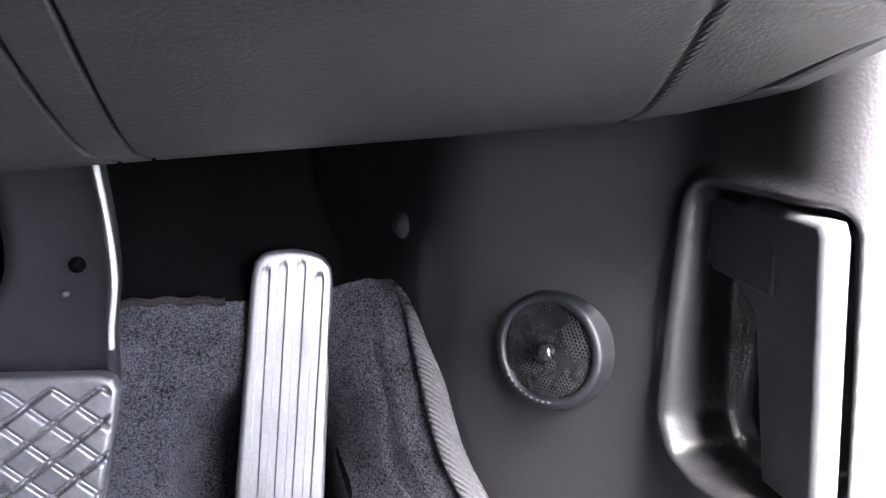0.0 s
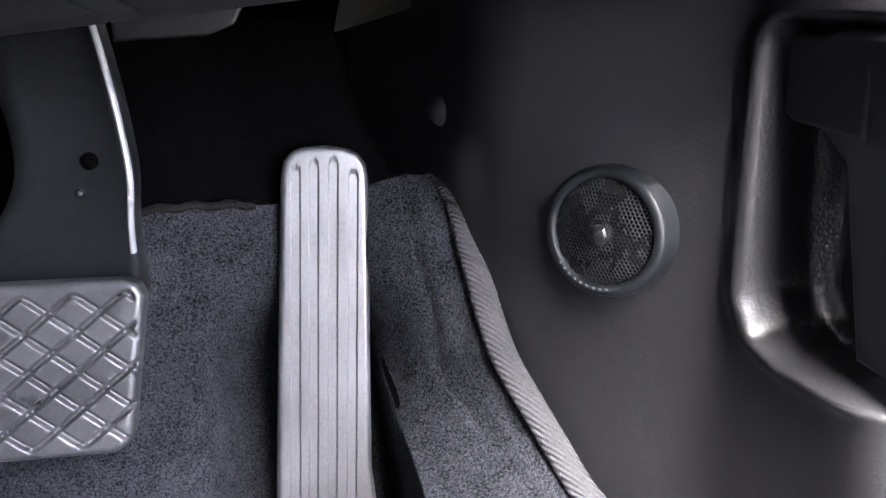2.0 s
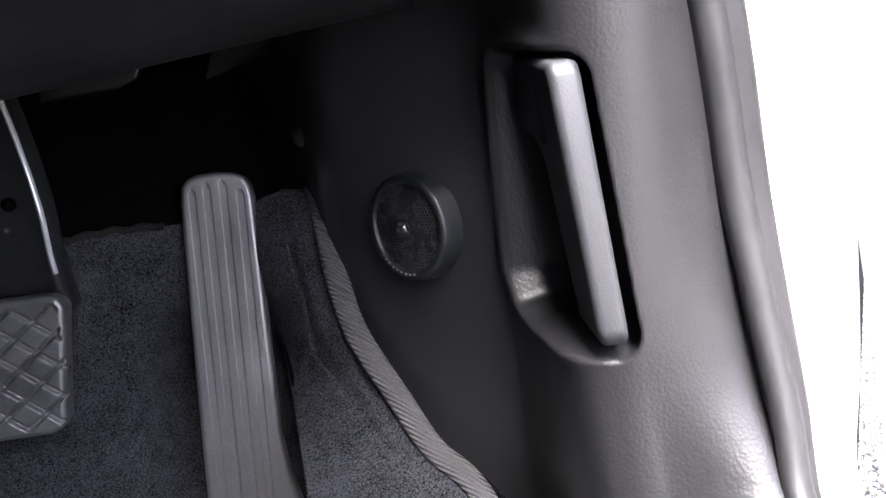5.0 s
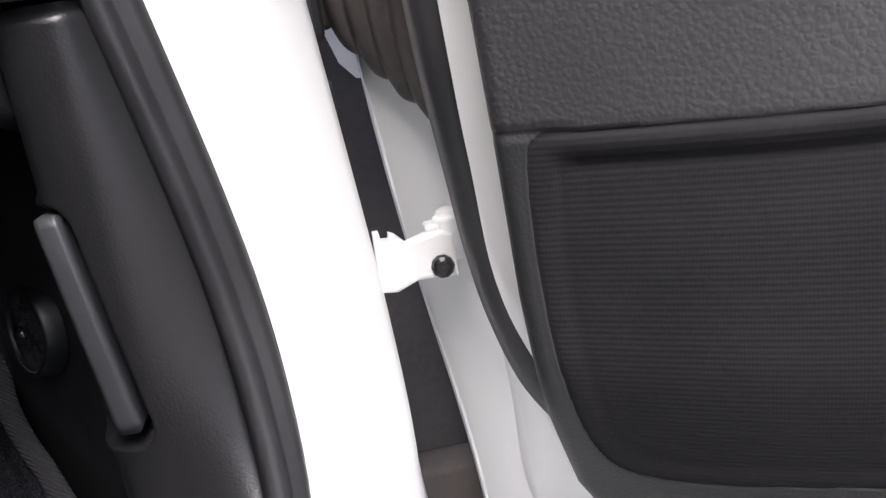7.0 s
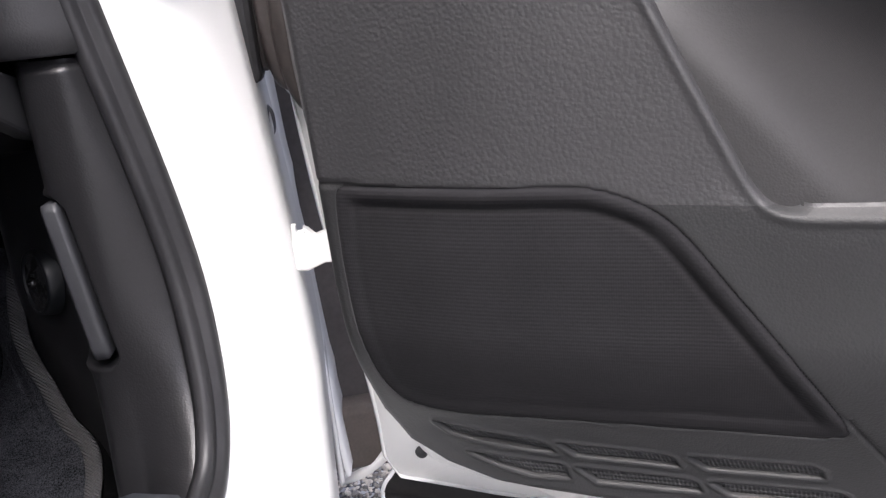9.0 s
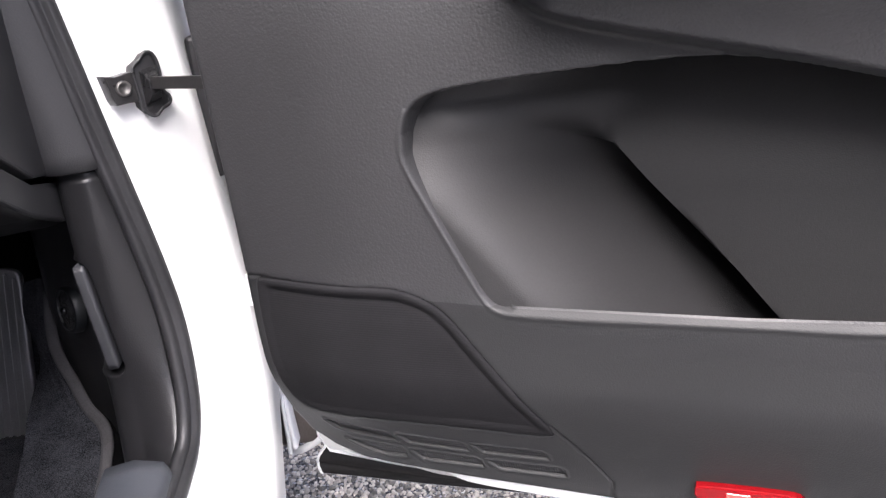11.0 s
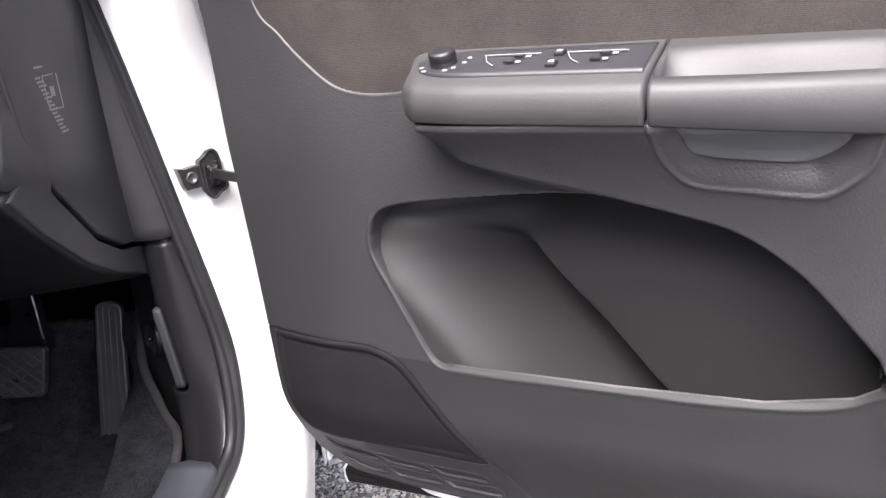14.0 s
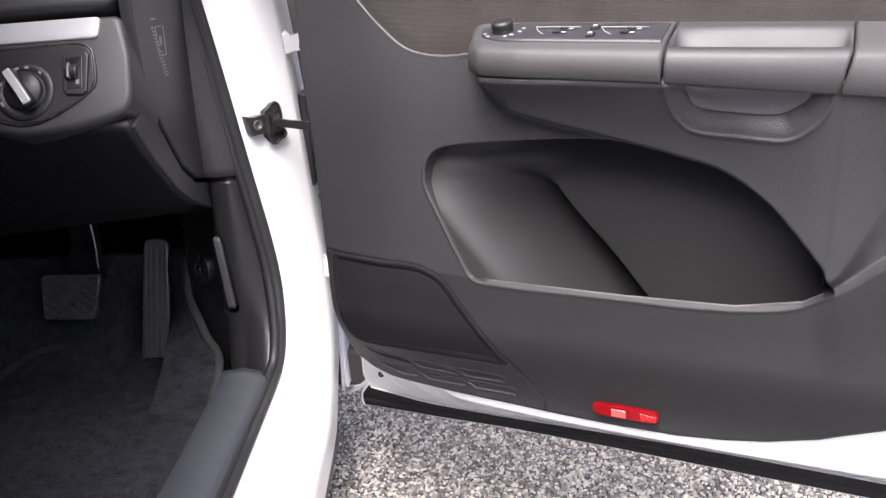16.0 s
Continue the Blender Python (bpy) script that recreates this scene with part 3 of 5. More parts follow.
# lever in the recess
lever = empty("bonnet_lever", -0.39, 1.42, 0.477, label="grey plastic bonnet release lever in a recess", category="lever")
side_outline = [(1.3935, 0.4775), (1.3925, 0.486), (1.3955, 0.606), (1.3985, 0.6125), (1.447, 0.6125), (1.462, 0.606), (1.462, 0.575), (1.440, 0.560), (1.430, 0.4775)]
m = Matrix(((0, -1, 0, 0), (1, 0, 0, 0), (0, 0, 1, 0), (0, 0, 0, 1)))
bm = prism(side_outline, 0.3830, 0.3980, m, 0.0040, 5)
bm.transform(Matrix(((1, 0, -0.106, 0.106 * 0.478), (0, 1, 0, 0), (0, 0, 1, 0), (0, 0, 0, 1))))
part("grip", bm, M_HANDLE_DARK, lever, "", True)
part("pivot_plate", prism([(1.425, 0.572), (1.425, 0.6095), (1.476, 0.6095), (1.484, 0.606), (1.488, 0.598), (1.488, 0.580), (1.470, 0.573)], 0.402, 0.411, m, 0.002, 3), M_HANDLE_DARK, lever, "grey pivot plate")

# small loudspeaker in the kick panel
ax = Vector((-0.75, -0.65, 0.10)).normalized()
tw = Matrix.Translation((-0.4712, 1.5208, 0.5150)) @ Matrix.Scale(0.93, 4) @ ax.to_track_quat("Z", "Y").to_matrix().to_4x4()
tweeter = empty("footwell_speaker", -0.468, 1.527, 0.515, label="small round black loudspeaker with a metal mesh", category="loudspeaker")
v, f = turned([(0.0368, -0.006), (0.0360, 0.000), (0.0346, 0.0066), (0.0336, 0.0084), (0.0302, 0.0088), (0.0292, 0.0080), (0.0286, 0.004)], tw, 72)
mesh("ring", v, f[:-2], M_RING, tweeter, "blue-black plastic ring")


def pierced_dome(radius, pitch, hole, m):
    """A shallow dome of sheet metal with six-sided holes in a staggered field."""
    verts, faces = [], []
    ang = np.radians(np.arange(6) * 60 + 30)
    for j in range(-20, 21):
        for i in range(-20, 21):
            cx, cy = pitch * (i + 0.5 * (j % 2)), pitch * 0.8660 * j
            if math.hypot(cx, cy) > radius:
                continue
            k = len(verts)
            for rad, sink in ((pitch / math.sqrt(3), 0.0), (hole * pitch, 0.00015), (hole * pitch, 0.0009)):
                for t in ang:
                    x, y = cx + rad * math.cos(t), cy + rad * math.sin(t)
                    verts.append((x, y, 0.0062 + 0.0040 * (1 - (x * x + y * y) / radius ** 2) - sink))
            for t in range(6):
                u = (t + 1) % 6
                faces += [(k + t, k + u, k + 6 + u, k + 6 + t), (k + 6 + t, k + 6 + u, k + 12 + u, k + 12 + t)]
    mm = np.array(m)
    return np.array(verts) @ mm[:3, :3].T + mm[:3, 3], faces


v, f = pierced_dome(0.0284, 0.0023, 0.40, tw)
mesh("mesh_grille", v, f, M_MESH_METAL, tweeter, "perforated black metal mesh", smooth=False)
v, f = turned([(0.0270, 0.0020), (0.0215, 0.0030), (0.0200, 0.0048), (0.0185, 0.0030), (0.012, 0.0045), (0.0065, 0.0060), (0.0002, 0.0060)], tw, 48)
mesh("cone", v, f[:-2], M_VOID, tweeter, "black cone behind the mesh")
v, f = turned([(0.0068, 0.0085), (0.0066, 0.0115), (0.0054, 0.0142), (0.0030, 0.0160), (0.0002, 0.0166)], tw, 32)
mesh("dome", v, f[:-2], M_GLOSS_HARD, tweeter, "shiny black centre dome")
for i in range(9):
    a = radians(222 + 7.5 * i)
    mm = tw @ Matrix.Rotation(a, 4, "Z") @ Matrix.Translation((0.0305, 0, 0.0091))
    part("print_bar", box(-0.0006, 0.0006, -0.0006 - 0.0003 * (i % 3), 0.0006, -0.0004, 0.0000, 0, mm), M_MARK_DIM, tweeter)

# push-in clip
cm = Matrix.Translation((-0.535, 1.626, 0.563)) @ Vector((-0.8, -0.6, 0.0)).to_track_quat("Z", "Y").to_matrix().to_4x4()
v, f = turned([(0.009, -0.004), (0.009, 0.001), (0.007, 0.004), (0.003, 0.006), (0.0003, 0.0063)], cm, 24)
mesh("trim_clip", v, f[:-2], M_GLOSS, None, "round black push-in trim clip", category="clip")


# ---------------------------------------------------------------- carpet, mat
FLOOR_R = [(0.10, 0.272), (0.90, 0.272), (1.28, 0.273), (1.38, 0.282), (1.44, 0.306), (1.496, 0.342), (1.522, 0.374), (1.550, 0.424), (1.585, 0.476), (1.620, 0.510), (1.680, 0.528), (1.76, 0.60), (1.83, 0.70)]
FLOOR_L = [(0.10, 0.272), (0.90, 0.272), (1.30, 0.272), (1.44, 0.272), (1.52, 0.276), (1.575, 0.295), (1.606, 0.345), (1.625, 0.400), (1.643, 0.460), (1.654, 0.505), (1.680, 0.56), (1.74, 0.64), (1.82, 0.73)]


def along(pts, t):
    """A smooth curve through the places, t counted in places."""
    p = np.asarray(pts, float)
    p = np.vstack([2 * p[0] - p[1], p, 2 * p[-1] - p[-2]])
    t = np.clip(np.asarray(t, float), 0, len(pts) - 1 - 1e-9)
    i = t.astype(int)
    u = (t - i)[..., None]
    a, b, c, d = p[i], p[i + 1], p[i + 2], p[i + 3]
    return 0.5 * (2 * b + (c - a) * u + (2 * a - 5 * b + 4 * c - d) * u * u + (3 * b - a - 3 * c + d) * u ** 3)


def t_of_y(y):
    t = np.linspace(0, 12, 3000)
    return np.interp(y, along(FLOOR_R, t)[:, 0], t)


def wavy(a, b, k=1.0):
    return k * (0.0022 * np.sin(23 * a + 1.3) * np.sin(19 * b + 0.4) + 0.0012 * np.sin(61 * a - 0.7 + 9 * b) + 0.0007 * np.sin(131 * b + 20 * a))


def floor_sheet(x0, t0, end_l, end_r, lift, nt, right):
    """Floor and toe board; right of the accelerator the floor stands higher, with a step down beside the pedal."""
    rows = []
    for q in np.linspace(0, 1, nt):
        tr = t0 + (end_r - t0) * q
        xr = float(np.interp(tr, right[0], right[1]))
        low = float(step(7.6, 5.4, np.array(tr)))
        e = -0.579 + 0.017 * low
        span = 0.006 + 0.006 * low
        xs = np.concatenate([np.linspace(x0, e - span, 64), np.linspace(e - span, e, 12)[1:], np.linspace(e, xr, 46)[1:]])
        w = (1 - low) * np.clip((xs - e + 0.008) / (xr - e + 0.008), 0, 1) ** 0.8 + low * step(e - span, e - 0.001, xs)
        tl = t0 + (end_l - t0) * q
        t = tl + (tr - tl) * w
        yz = along(FLOOR_L, t) * (1 - w[:, None]) + along(FLOOR_R, t) * w[:, None]
        d = along(FLOOR_R, t + 0.05) - along(FLOOR_R, t - 0.05)
        d /= np.linalg.norm(d, axis=1, keepdims=True)
        h = lift + wavy(xs, yz[:, 0] + yz[:, 1])
        dent = 0.058 * step(-0.690, -0.664, xs) * (1 - w) * step(0.268, 0.288, yz[:, 1]) * step(0.47, 0.38, yz[:, 1])
        if lift > 0:
            # sewn folds of the mat beside the pedal
            side = xr - xs
            h = h - 0.0022 * np.exp(-((side - 0.027 - 0.004 * math.sin(3 * tr)) / 0.0028) ** 2) * (w > 0.6) * step(5.6, 6.3, tr)
            h = h + 0.0014 * np.exp(-((side - 0.019) / 0.0040) ** 2) * (w > 0.4) * step(5.6, 6.3, tr)
            for ts in (7.18, 5.55):
                line = ts - 0.9 * step(0.040, 0.018, side)
                h = h - 0.0020 * np.exp(-((tr - line) / 0.035) ** 2) * (w > 0.5) * step(0.014, 0.022, side)
            h = h + 0.0012 * step(7.2, 7.1, tr) * (w > 0.5) * step(0.020, 0.034, side)
        rows.append(np.stack([xs, yz[:, 0] + dent - d[:, 1] * h, yz[:, 1] + d[:, 0] * h], 1))
    return np.array(rows)


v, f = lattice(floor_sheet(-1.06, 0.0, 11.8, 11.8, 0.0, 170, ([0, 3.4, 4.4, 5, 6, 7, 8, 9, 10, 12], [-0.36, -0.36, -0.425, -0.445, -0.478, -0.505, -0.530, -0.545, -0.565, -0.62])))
mesh("carpet", v, f, M_CARPET_SHADE, None, "needle-felt carpet on the floor and toe board, blackened for shade", category="carpet", kind="structure")
MAT_EDGE = [(0.20, -0.410), (0.90, -0.412), (1.20, -0.425), (1.34, -0.446), (1.40, -0.453), (1.44, -0.452), (1.475, -0.453), (1.497, -0.461), (1.513, -0.479), (1.533, -0.498), (1.559, -0.521), (1.588, -0.529), (1.618, -0.532), (1.642, -0.537)]
cs = smooth_path(np.array([(float(t_of_y(y)), x) for y, x in MAT_EDGE]), 200)
rows = floor_sheet(-1.02, float(t_of_y(0.30)), 8.95, 9.45, 0.007, 240, (cs[:, 0], cs[:, 1]))
v, f = lattice(rows)
floor_mat = empty("floor_mat", -0.7, 1.3, 0.33, label="blue-black felt floor mat with a sewn tape edge", category="floor mat")
mesh("felt", v, f, M_CARPET, floor_mat)
edge_path = rows[8:, -1]
edge_path = smooth_path(np.vstack([edge_path[:-6:6], edge_path[-1:]]), 170)
tape = [(-0.0105, -0.003), (-0.0105, 0.0012), (-0.007, 0.0030), (0.0, 0.0038), (0.0040, 0.0028), (0.0055, 0.0), (0.0040, -0.003)]
nrm = np.array([0.0, -0.55, 0.83])
v, f = sweep(edge_path, [(-b, a) for a, b in tape], -np.broadcast_to(nrm, edge_path.shape))
mesh("binding", v, f, M_BIND, floor_mat, "grey woven binding tape")

hem = smooth_path(rows[-1, 6:60:6] + np.array([0.0, -0.002, 0.001]), 60)
hem[:, 2] += 0.0012 * np.sin(np.arange(60) * 1.7)
v, f = sweep(hem, round_profile(0.0022, 0.0030, 8), (0, -0.6, 0.8))
mesh("top_hem", v, f, M_HEM, floor_mat, "frayed brown-grey top edge")

# sill plate
rows = []
for y in np.linspace(0.15, 1.300, 60):
    k = step(1.25, 1.30, y)
    rows.append([(-0.404, y, 0.276), (-0.398, y, 0.386 + 0.006 * k), (-0.394, y, 0.3905 + 0.008 * k), (-0.36, y, 0.3945 + 0.010 * k), (-0.328, y, 0.391 + 0.006 * k), (-0.322, y, 0.386), (-0.318, y, 0.350)])
rows.append([(x, 1.304, min(z, 0.37)) for x, y, z in rows[-1]])
v, f = lattice(rows)
mesh("sill_plate", v, f, M_SCUFF, None, "blue-grey plastic sill plate", category="sill", kind="structure")

# ---------------------------------------------------------------- pedals
def pedal_surface(p0, axis_u, axis_v, outline, height, nu, nv, thick):
    """A plate over an outline with a relief, in its own plane. axis_u, axis_v: unit directions."""
    o = np.asarray(outline, float)
    us = np.linspace(0, 1, nu)
    vs = np.linspace(o[:, 1].min(), o[:, 1].max(), nv)
    nrm = np.cross(axis_u, axis_v)
    grid = []
    for vv in vs:
        xs = []
        for (x0, y0), (x1, y1) in zip(o, np.roll(o, -1, axis=0)):
            if (y0 - vv) * (y1 - vv) <= 0 and y0 != y1:
                xs.append(x0 + (x1 - x0) * (vv - y0) / (y1 - y0))
        a, b = min(xs), max(xs)
        uu = a + (b - a) * us
        grid.append(np.stack([uu, np.full_like(uu, vv)], 1))
    g = np.array(grid)
    d = inside_distance(g[..., 0], g[..., 1], o)
    h = height(g[..., 0], g[..., 1]) - 0.004 * (1 - np.sqrt(np.clip(1 - (1 - np.clip(d / 0.004, 0, 1)) ** 2, 0, 1)))
    top = p0 + g[..., :1] * axis_u + g[..., 1:] * axis_v + h[..., None] * nrm
    low = p0 + g[..., :1] * axis_u + g[..., 1:] * axis_v - thick * nrm
    ring = np.concatenate([low[:, :1], top, low[:, -1:]], 1)
    ring = np.concatenate([np.concatenate([low[:1, :1], low[:1], low[:1, -1:]], 1), ring, np.concatenate([low[-1:, :1], low[-1:], low[-1:, -1:]], 1)], 0)
    return lattice(ring)


AU = np.array([1.0, 0.0, 0.0])


def accel_height(u, w):
    h = np.zeros_like(u)
    for c, top in ((-0.0166, AL - 0.0130), (-0.0057, AL - 0.0095), (0.0060, AL - 0.0080), (0.0180, AL - 0.0155)):
        dist = np.hypot(u - c, np.maximum(w - (top - 0.0028), 0) + np.maximum(0.008 - w, 0))
        h -= 0.0016 * step(0.0031, 0.0024, dist)
    return h


AV = np.array([0.0215, 0.0560, 0.2780])
AV /= np.linalg.norm(AV)
AL = 0.276
accel_outline = [(-0.0290, 0.0), (-0.0278, 0.12), (-0.0254, AL - 0.020), (-0.0238, AL - 0.010), (-0.0190, AL - 0.004), (-0.010, AL - 0.0008), (0.0010, AL), (0.0115, AL - 0.0008), (0.0208, AL - 0.0045),
                 (0.0256, AL - 0.011), (0.0272, AL - 0.020), (0.0298, 0.12), (0.0305, 0.075), (0.0350, 0.045), (0.0425, 0.018), (0.0445, 0.0)]
accel = empty("accelerator_pedal", -0.60, 1.46, 0.335, label="brushed metal accelerator pedal with long grooves on the floor", category="pedal")
AU2 = np.array([1.0, -0.02, 0.0]) - AV * (np.array([1.0, -0.02, 0.0]) @ AV)
AU2 /= np.linalg.norm(AU2)
P0 = np.array([-0.604, 1.645, 0.5435]) - AV * AL
v, f = pedal_surface(P0, AU2, AV, accel_outline, accel_height, 230, 170, 0.012)
mesh("plate", v, f, M_METAL, accel)
part("foot", box(-0.026, 0.036, 0.002, 0.030, -0.012, 0.02, 0.004, Matrix.Translation(P0.tolist())), M_BLACK, accel, "black plastic hinge foot")
mm = Matrix.Translation((P0 + AV * 0.14 + np.array([0, 0.020, 0])).tolist()) @ Matrix.Rotation(-radians(12), 4, "X")
part("arm", box(-0.011, 0.011, -0.010, 0.014, -0.10, 0.09, 0.004, mm), M_BLACK, accel)

BV = np.array([0.03, 0.20, 0.97])
BV /= np.linalg.norm(BV)
BU = np.array([1.0, 0.0, 0.0]) - BV * BV[0]
BU /= np.linalg.norm(BU)


def brake_height(u, w):
    h = np.zeros_like(u)
    for s in (1, -1):
        q = (u * 0.80 + s * w * 1.0) / 0.0205
        q = np.abs(q - np.round(q))
        h -= 0.0034 * np.exp(-(q / 0.090) ** 4)
    d = np.minimum(0.061 - np.abs(u), 0.046 - np.abs(w))
    return h * step(0.004, 0.008, d)


bo = [(-0.052, -0.046), (-0.0585, -0.041), (-0.0615, 0.038), (-0.0585, 0.0445), (-0.050, 0.0475), (0.050, 0.0475), (0.0575, 0.0445), (0.0605, 0.038), (0.0500, -0.036), (0.046, -0.043), (0.040, -0.046)]
brake = empty("brake_pedal", -0.765, 1.58, 0.40, label="brake pedal with a diamond-tread metal pad on a steel arm", category="pedal")
v, f = pedal_surface(np.array([-0.7665, 1.570, 0.4455]), BU, BV, bo, brake_height, 180, 140, 0.016)
mesh("pad", v, f, M_METAL_DULL, brake, "metal-look pad with diamond tread")
arm_l = smooth_path([(-0.800, 1.606, 0.47), (-0.782, 1.600, 0.51), (-0.762, 1.596, 0.548), (-0.768, 1.604, 0.60), (-0.784, 1.622, 0.68), (-0.80, 1.64, 0.76)], 40)
arm_r = smooth_path([(-0.712, 1.604, 0.47), (-0.711, 1.596, 0.51), (-0.7065, 1.589, 0.548), (-0.713, 1.598, 0.60), (-0.730, 1.616, 0.68), (-0.748, 1.635, 0.76)], 40)
rows = []
for a, b in zip(arm_l, arm_r):
    back = np.array([0, 0.012, 0])
    rows.append([a + back, a, a * 0.8 + b * 0.2, a * 0.1 + b * 0.9 , b + np.array([-0.002, -0.004, 0]), b + np.array([0.001, -0.005, 0]), b + np.array([0.003, -0.002, 0]), b + np.array([0.003, 0.02, 0])])
v, f = lattice(rows)
mesh("arm", v, f, M_STEEL, brake, "dark steel pedal arm with a bright rolled edge")
rows = np.stack([arm_r[4:] + np.array(o) for o in ((0.0004, -0.0058, 0), (0.0014, -0.0066, 0), (0.0026, -0.0058, 0), (0.0034, -0.0035, 0))], 1)
v, f = lattice(rows)
mesh("edge", v, f, M_CHROME, brake, "worn bright edge")
# no hole is cut: a black disc stands in for its dark inside
hm = Matrix.Translation((-0.7235, 1.5870, 0.552)) @ Vector((0, -1, 0.1)).to_track_quat("Z", "Y").to_matrix().to_4x4()
v, f = turned([(0.0044, -0.001), (0.0044, 0.0012), (0.0003, 0.0012)], hm, 24)
mesh("hole", v, f[:-2], M_VOID, brake, "black disc in place of the arm's hole")
hm = Matrix.Translation((-0.7315, 1.5905, 0.535)) @ Vector((0, -1, 0.1)).to_track_quat("Z", "Y").to_matrix().to_4x4()
v, f = turned([(0.0022, -0.002), (0.0022, 0.0012), (0.0012, 0.002), (0.0002, 0.0022)], hm, 14)
mesh("rivet", v, f[:-2], M_STEEL, brake)

# under the dash: a pierced grey bracket and a brown card flap
brk = empty("under_dash_bracket", -0.70, 1.77, 0.62, label="grey plastic connector bracket under the dash", category="bracket")
out = [(-0.724, 0.605), (-0.668, 0.607), (-0.652, 0.613), (-0.644, 0.627), (-0.643, 0.70), (-0.724, 0.70)]
part("plate", prism(out, 1.690, 1.703, None, 0.002), M_GREY, brk)
part("slot", box(-0.718, -0.668, 1.686, 1.693, 0.632, 0.645, 0.003), M_GLOSS, brk)
part("tab", box(-0.722, -0.672, 1.682, 1.693, 0.649, 0.657, 0.003), M_GREY, brk)
fl = np.array([[(-0.594, 1.640, 0.609), (-0.498, 1.668, 0.633)], [(-0.588, 1.655, 0.628), (-0.490, 1.690, 0.650)], [(-0.585, 1.68, 0.66), (-0.49, 1.72, 0.68)]])
fl2 = fl + np.array([0.003, 0.004, 0.0])
v, f = lattice(np.concatenate([fl, fl2[::-1], fl[:1]], 0))
# the mat's other edge beside the foot rest
lt = np.array([3.0, 3.6, 4.3, 5.0, 5.4, 5.6])
lx = np.array([-0.965, -0.955, -0.935, -0.905, -0.865, -0.81])
lyz = along(FLOOR_L, lt)
lp = smooth_path(np.stack([lx, lyz[:, 0] - 0.004, lyz[:, 1] + 0.010], 1), 60)
lv, lf = sweep(lp, [(-b, a) for a, b in tape], -np.broadcast_to(nrm, lp.shape))
mesh("binding", lv, lf, M_BIND, floor_mat, "grey woven binding tape")
mesh("insulation_flap", v, f, M_FLAP, None, "dull brown insulation flap under the dash", smooth=False, category="insulation")

# ---------------------------------------------------------------- dashboard
dash = empty("dashboard", -0.7, 1.25, 0.65, label="dark grey plastic dashboard end with lower cover", category="dashboard", kind="structure")
E2 = np.array([0.0, 0.423, 0.906])
EN = np.array([0.0, -0.906, 0.423])


def fascia(x, e, n=0.0):
    return np.array([x, 1.113, 0.93]) + e * E2 + n * EN


FM = Matrix(((1, 0, 0, 0), (0, -EN[1], E2[1], 1.113), (0, -EN[2], E2[2], 0.93), (0, 0, 0, 1)))


def lower_cover():
    prof = smooth_path([(1.112, 0.874), (1.101, 0.866), (1.108, 0.850), (1.16, 0.806), (1.25, 0.737), (1.325, 0.697), (1.42, 0.661), (1.482, 0.648), (1.500, 0.645), (1.510, 0.652), (1.52, 0.70)], 90)
    xs = np.concatenate([np.linspace(-1.06, -0.697, 40), np.linspace(-0.697, -0.660, 116)[1:], np.linspace(-0.660, -0.51, 40)[1:], np.linspace(-0.51, -0.437, 200)[1:], np.linspace(-0.437, -0.4125, 12)[1:]])
    t = np.gradient(prof, axis=0)
    t /= np.linalg.norm(t, axis=1, keepdims=True)
    nr = np.stack([t[:, 1], -t[:, 0]], 1)
    X, K = np.meshgrid(xs, np.arange(len(prof)))
    y, z = prof[K, 0].copy(), prof[K, 1].copy()
    d = np.zeros_like(X)
    for xa, xb in ((-0.695, -0.687), (-0.679, -0.673), (-0.511, -0.456)):
        line = np.interp(y, [1.33, 1.49], [xa, xb])
        d += 0.0032 * np.exp(-((X - line) / 0.0006) ** 2)
    d += 0.003 * np.exp(-((y - 1.345) / 0.0016) ** 2) * step(-0.70, -0.69, X) * (z < 0.75)
    edge = np.clip((X + 0.4245) / 0.012, 0, 1)
    d += 0.012 * (1 - np.sqrt(1 - np.minimum(edge, 0.999) ** 2))
    y -= nr[K, 0] * d
    z -= nr[K, 1] * d
    z += (X + 0.42) * 0.09 * step(1.2, 1.45, y) + 0.045 * step(-0.445, -0.412, X) * step(1.33, 1.47, y)
    return lattice(np.stack([X, y, z], -1))


v, f = lower_cover()
mesh("lower_cover", v, f, M_COVER_SHADE, dash, "grained cover under the dash, shade put into its colour")
# fascia with a rounded right end
fo = [(-1.05, -0.035), (-0.66, -0.030), (-0.625, -0.052), (-0.59, -0.072), (-0.555, -0.079), (-0.52, -0.0765), (-0.483, -0.071), (-0.44, -0.060), (-0.416, -0.049), (-0.4085, -0.038), (-0.4060, -0.024),
      (-0.4095, 0.03), (-0.422, 0.08), (-0.432, 0.086), (-1.05, 0.060)]
part("fascia", prism(fo, -0.0, 0.11, FM, 0.009, 4), M_DASH, dash, "dark grey fascia round the switches", True)
fo = [(-1.05, 0.066), (-0.445, 0.093), (-0.432, 0.100), (-0.424, 0.13), (-0.424, 0.20), (-1.05, 0.20)]
part("upper_fascia", prism(fo, -0.012, 0.11, FM, 0.008, 3), M_DASH, dash, "", True)
fo = [(-1.05, 0.074), (-0.452, 0.0995), (-0.448, 0.096), (-0.448, 0.088)]
part("vent_slot", prism([(-1.05, 0.120), (-0.492, 0.131), (-0.484, 0.138), (-0.483, 0.190), (-1.05, 0.190)], -0.0138, -0.010, FM, 0.001), M_GLOSS, dash, "black air vent opening")
vp = np.array([fascia(x, e, 0.0145) for x, e in smooth_path([(-1.05, 0.1185), (-0.60, 0.1275), (-0.500, 0.1295), (-0.486, 0.1325), (-0.4815, 0.142), (-0.4800, 0.165), (-0.4795, 0.190)], 60)])
v, f = sweep(vp, round_profile(0.0030, 0.0016, 8), E2)
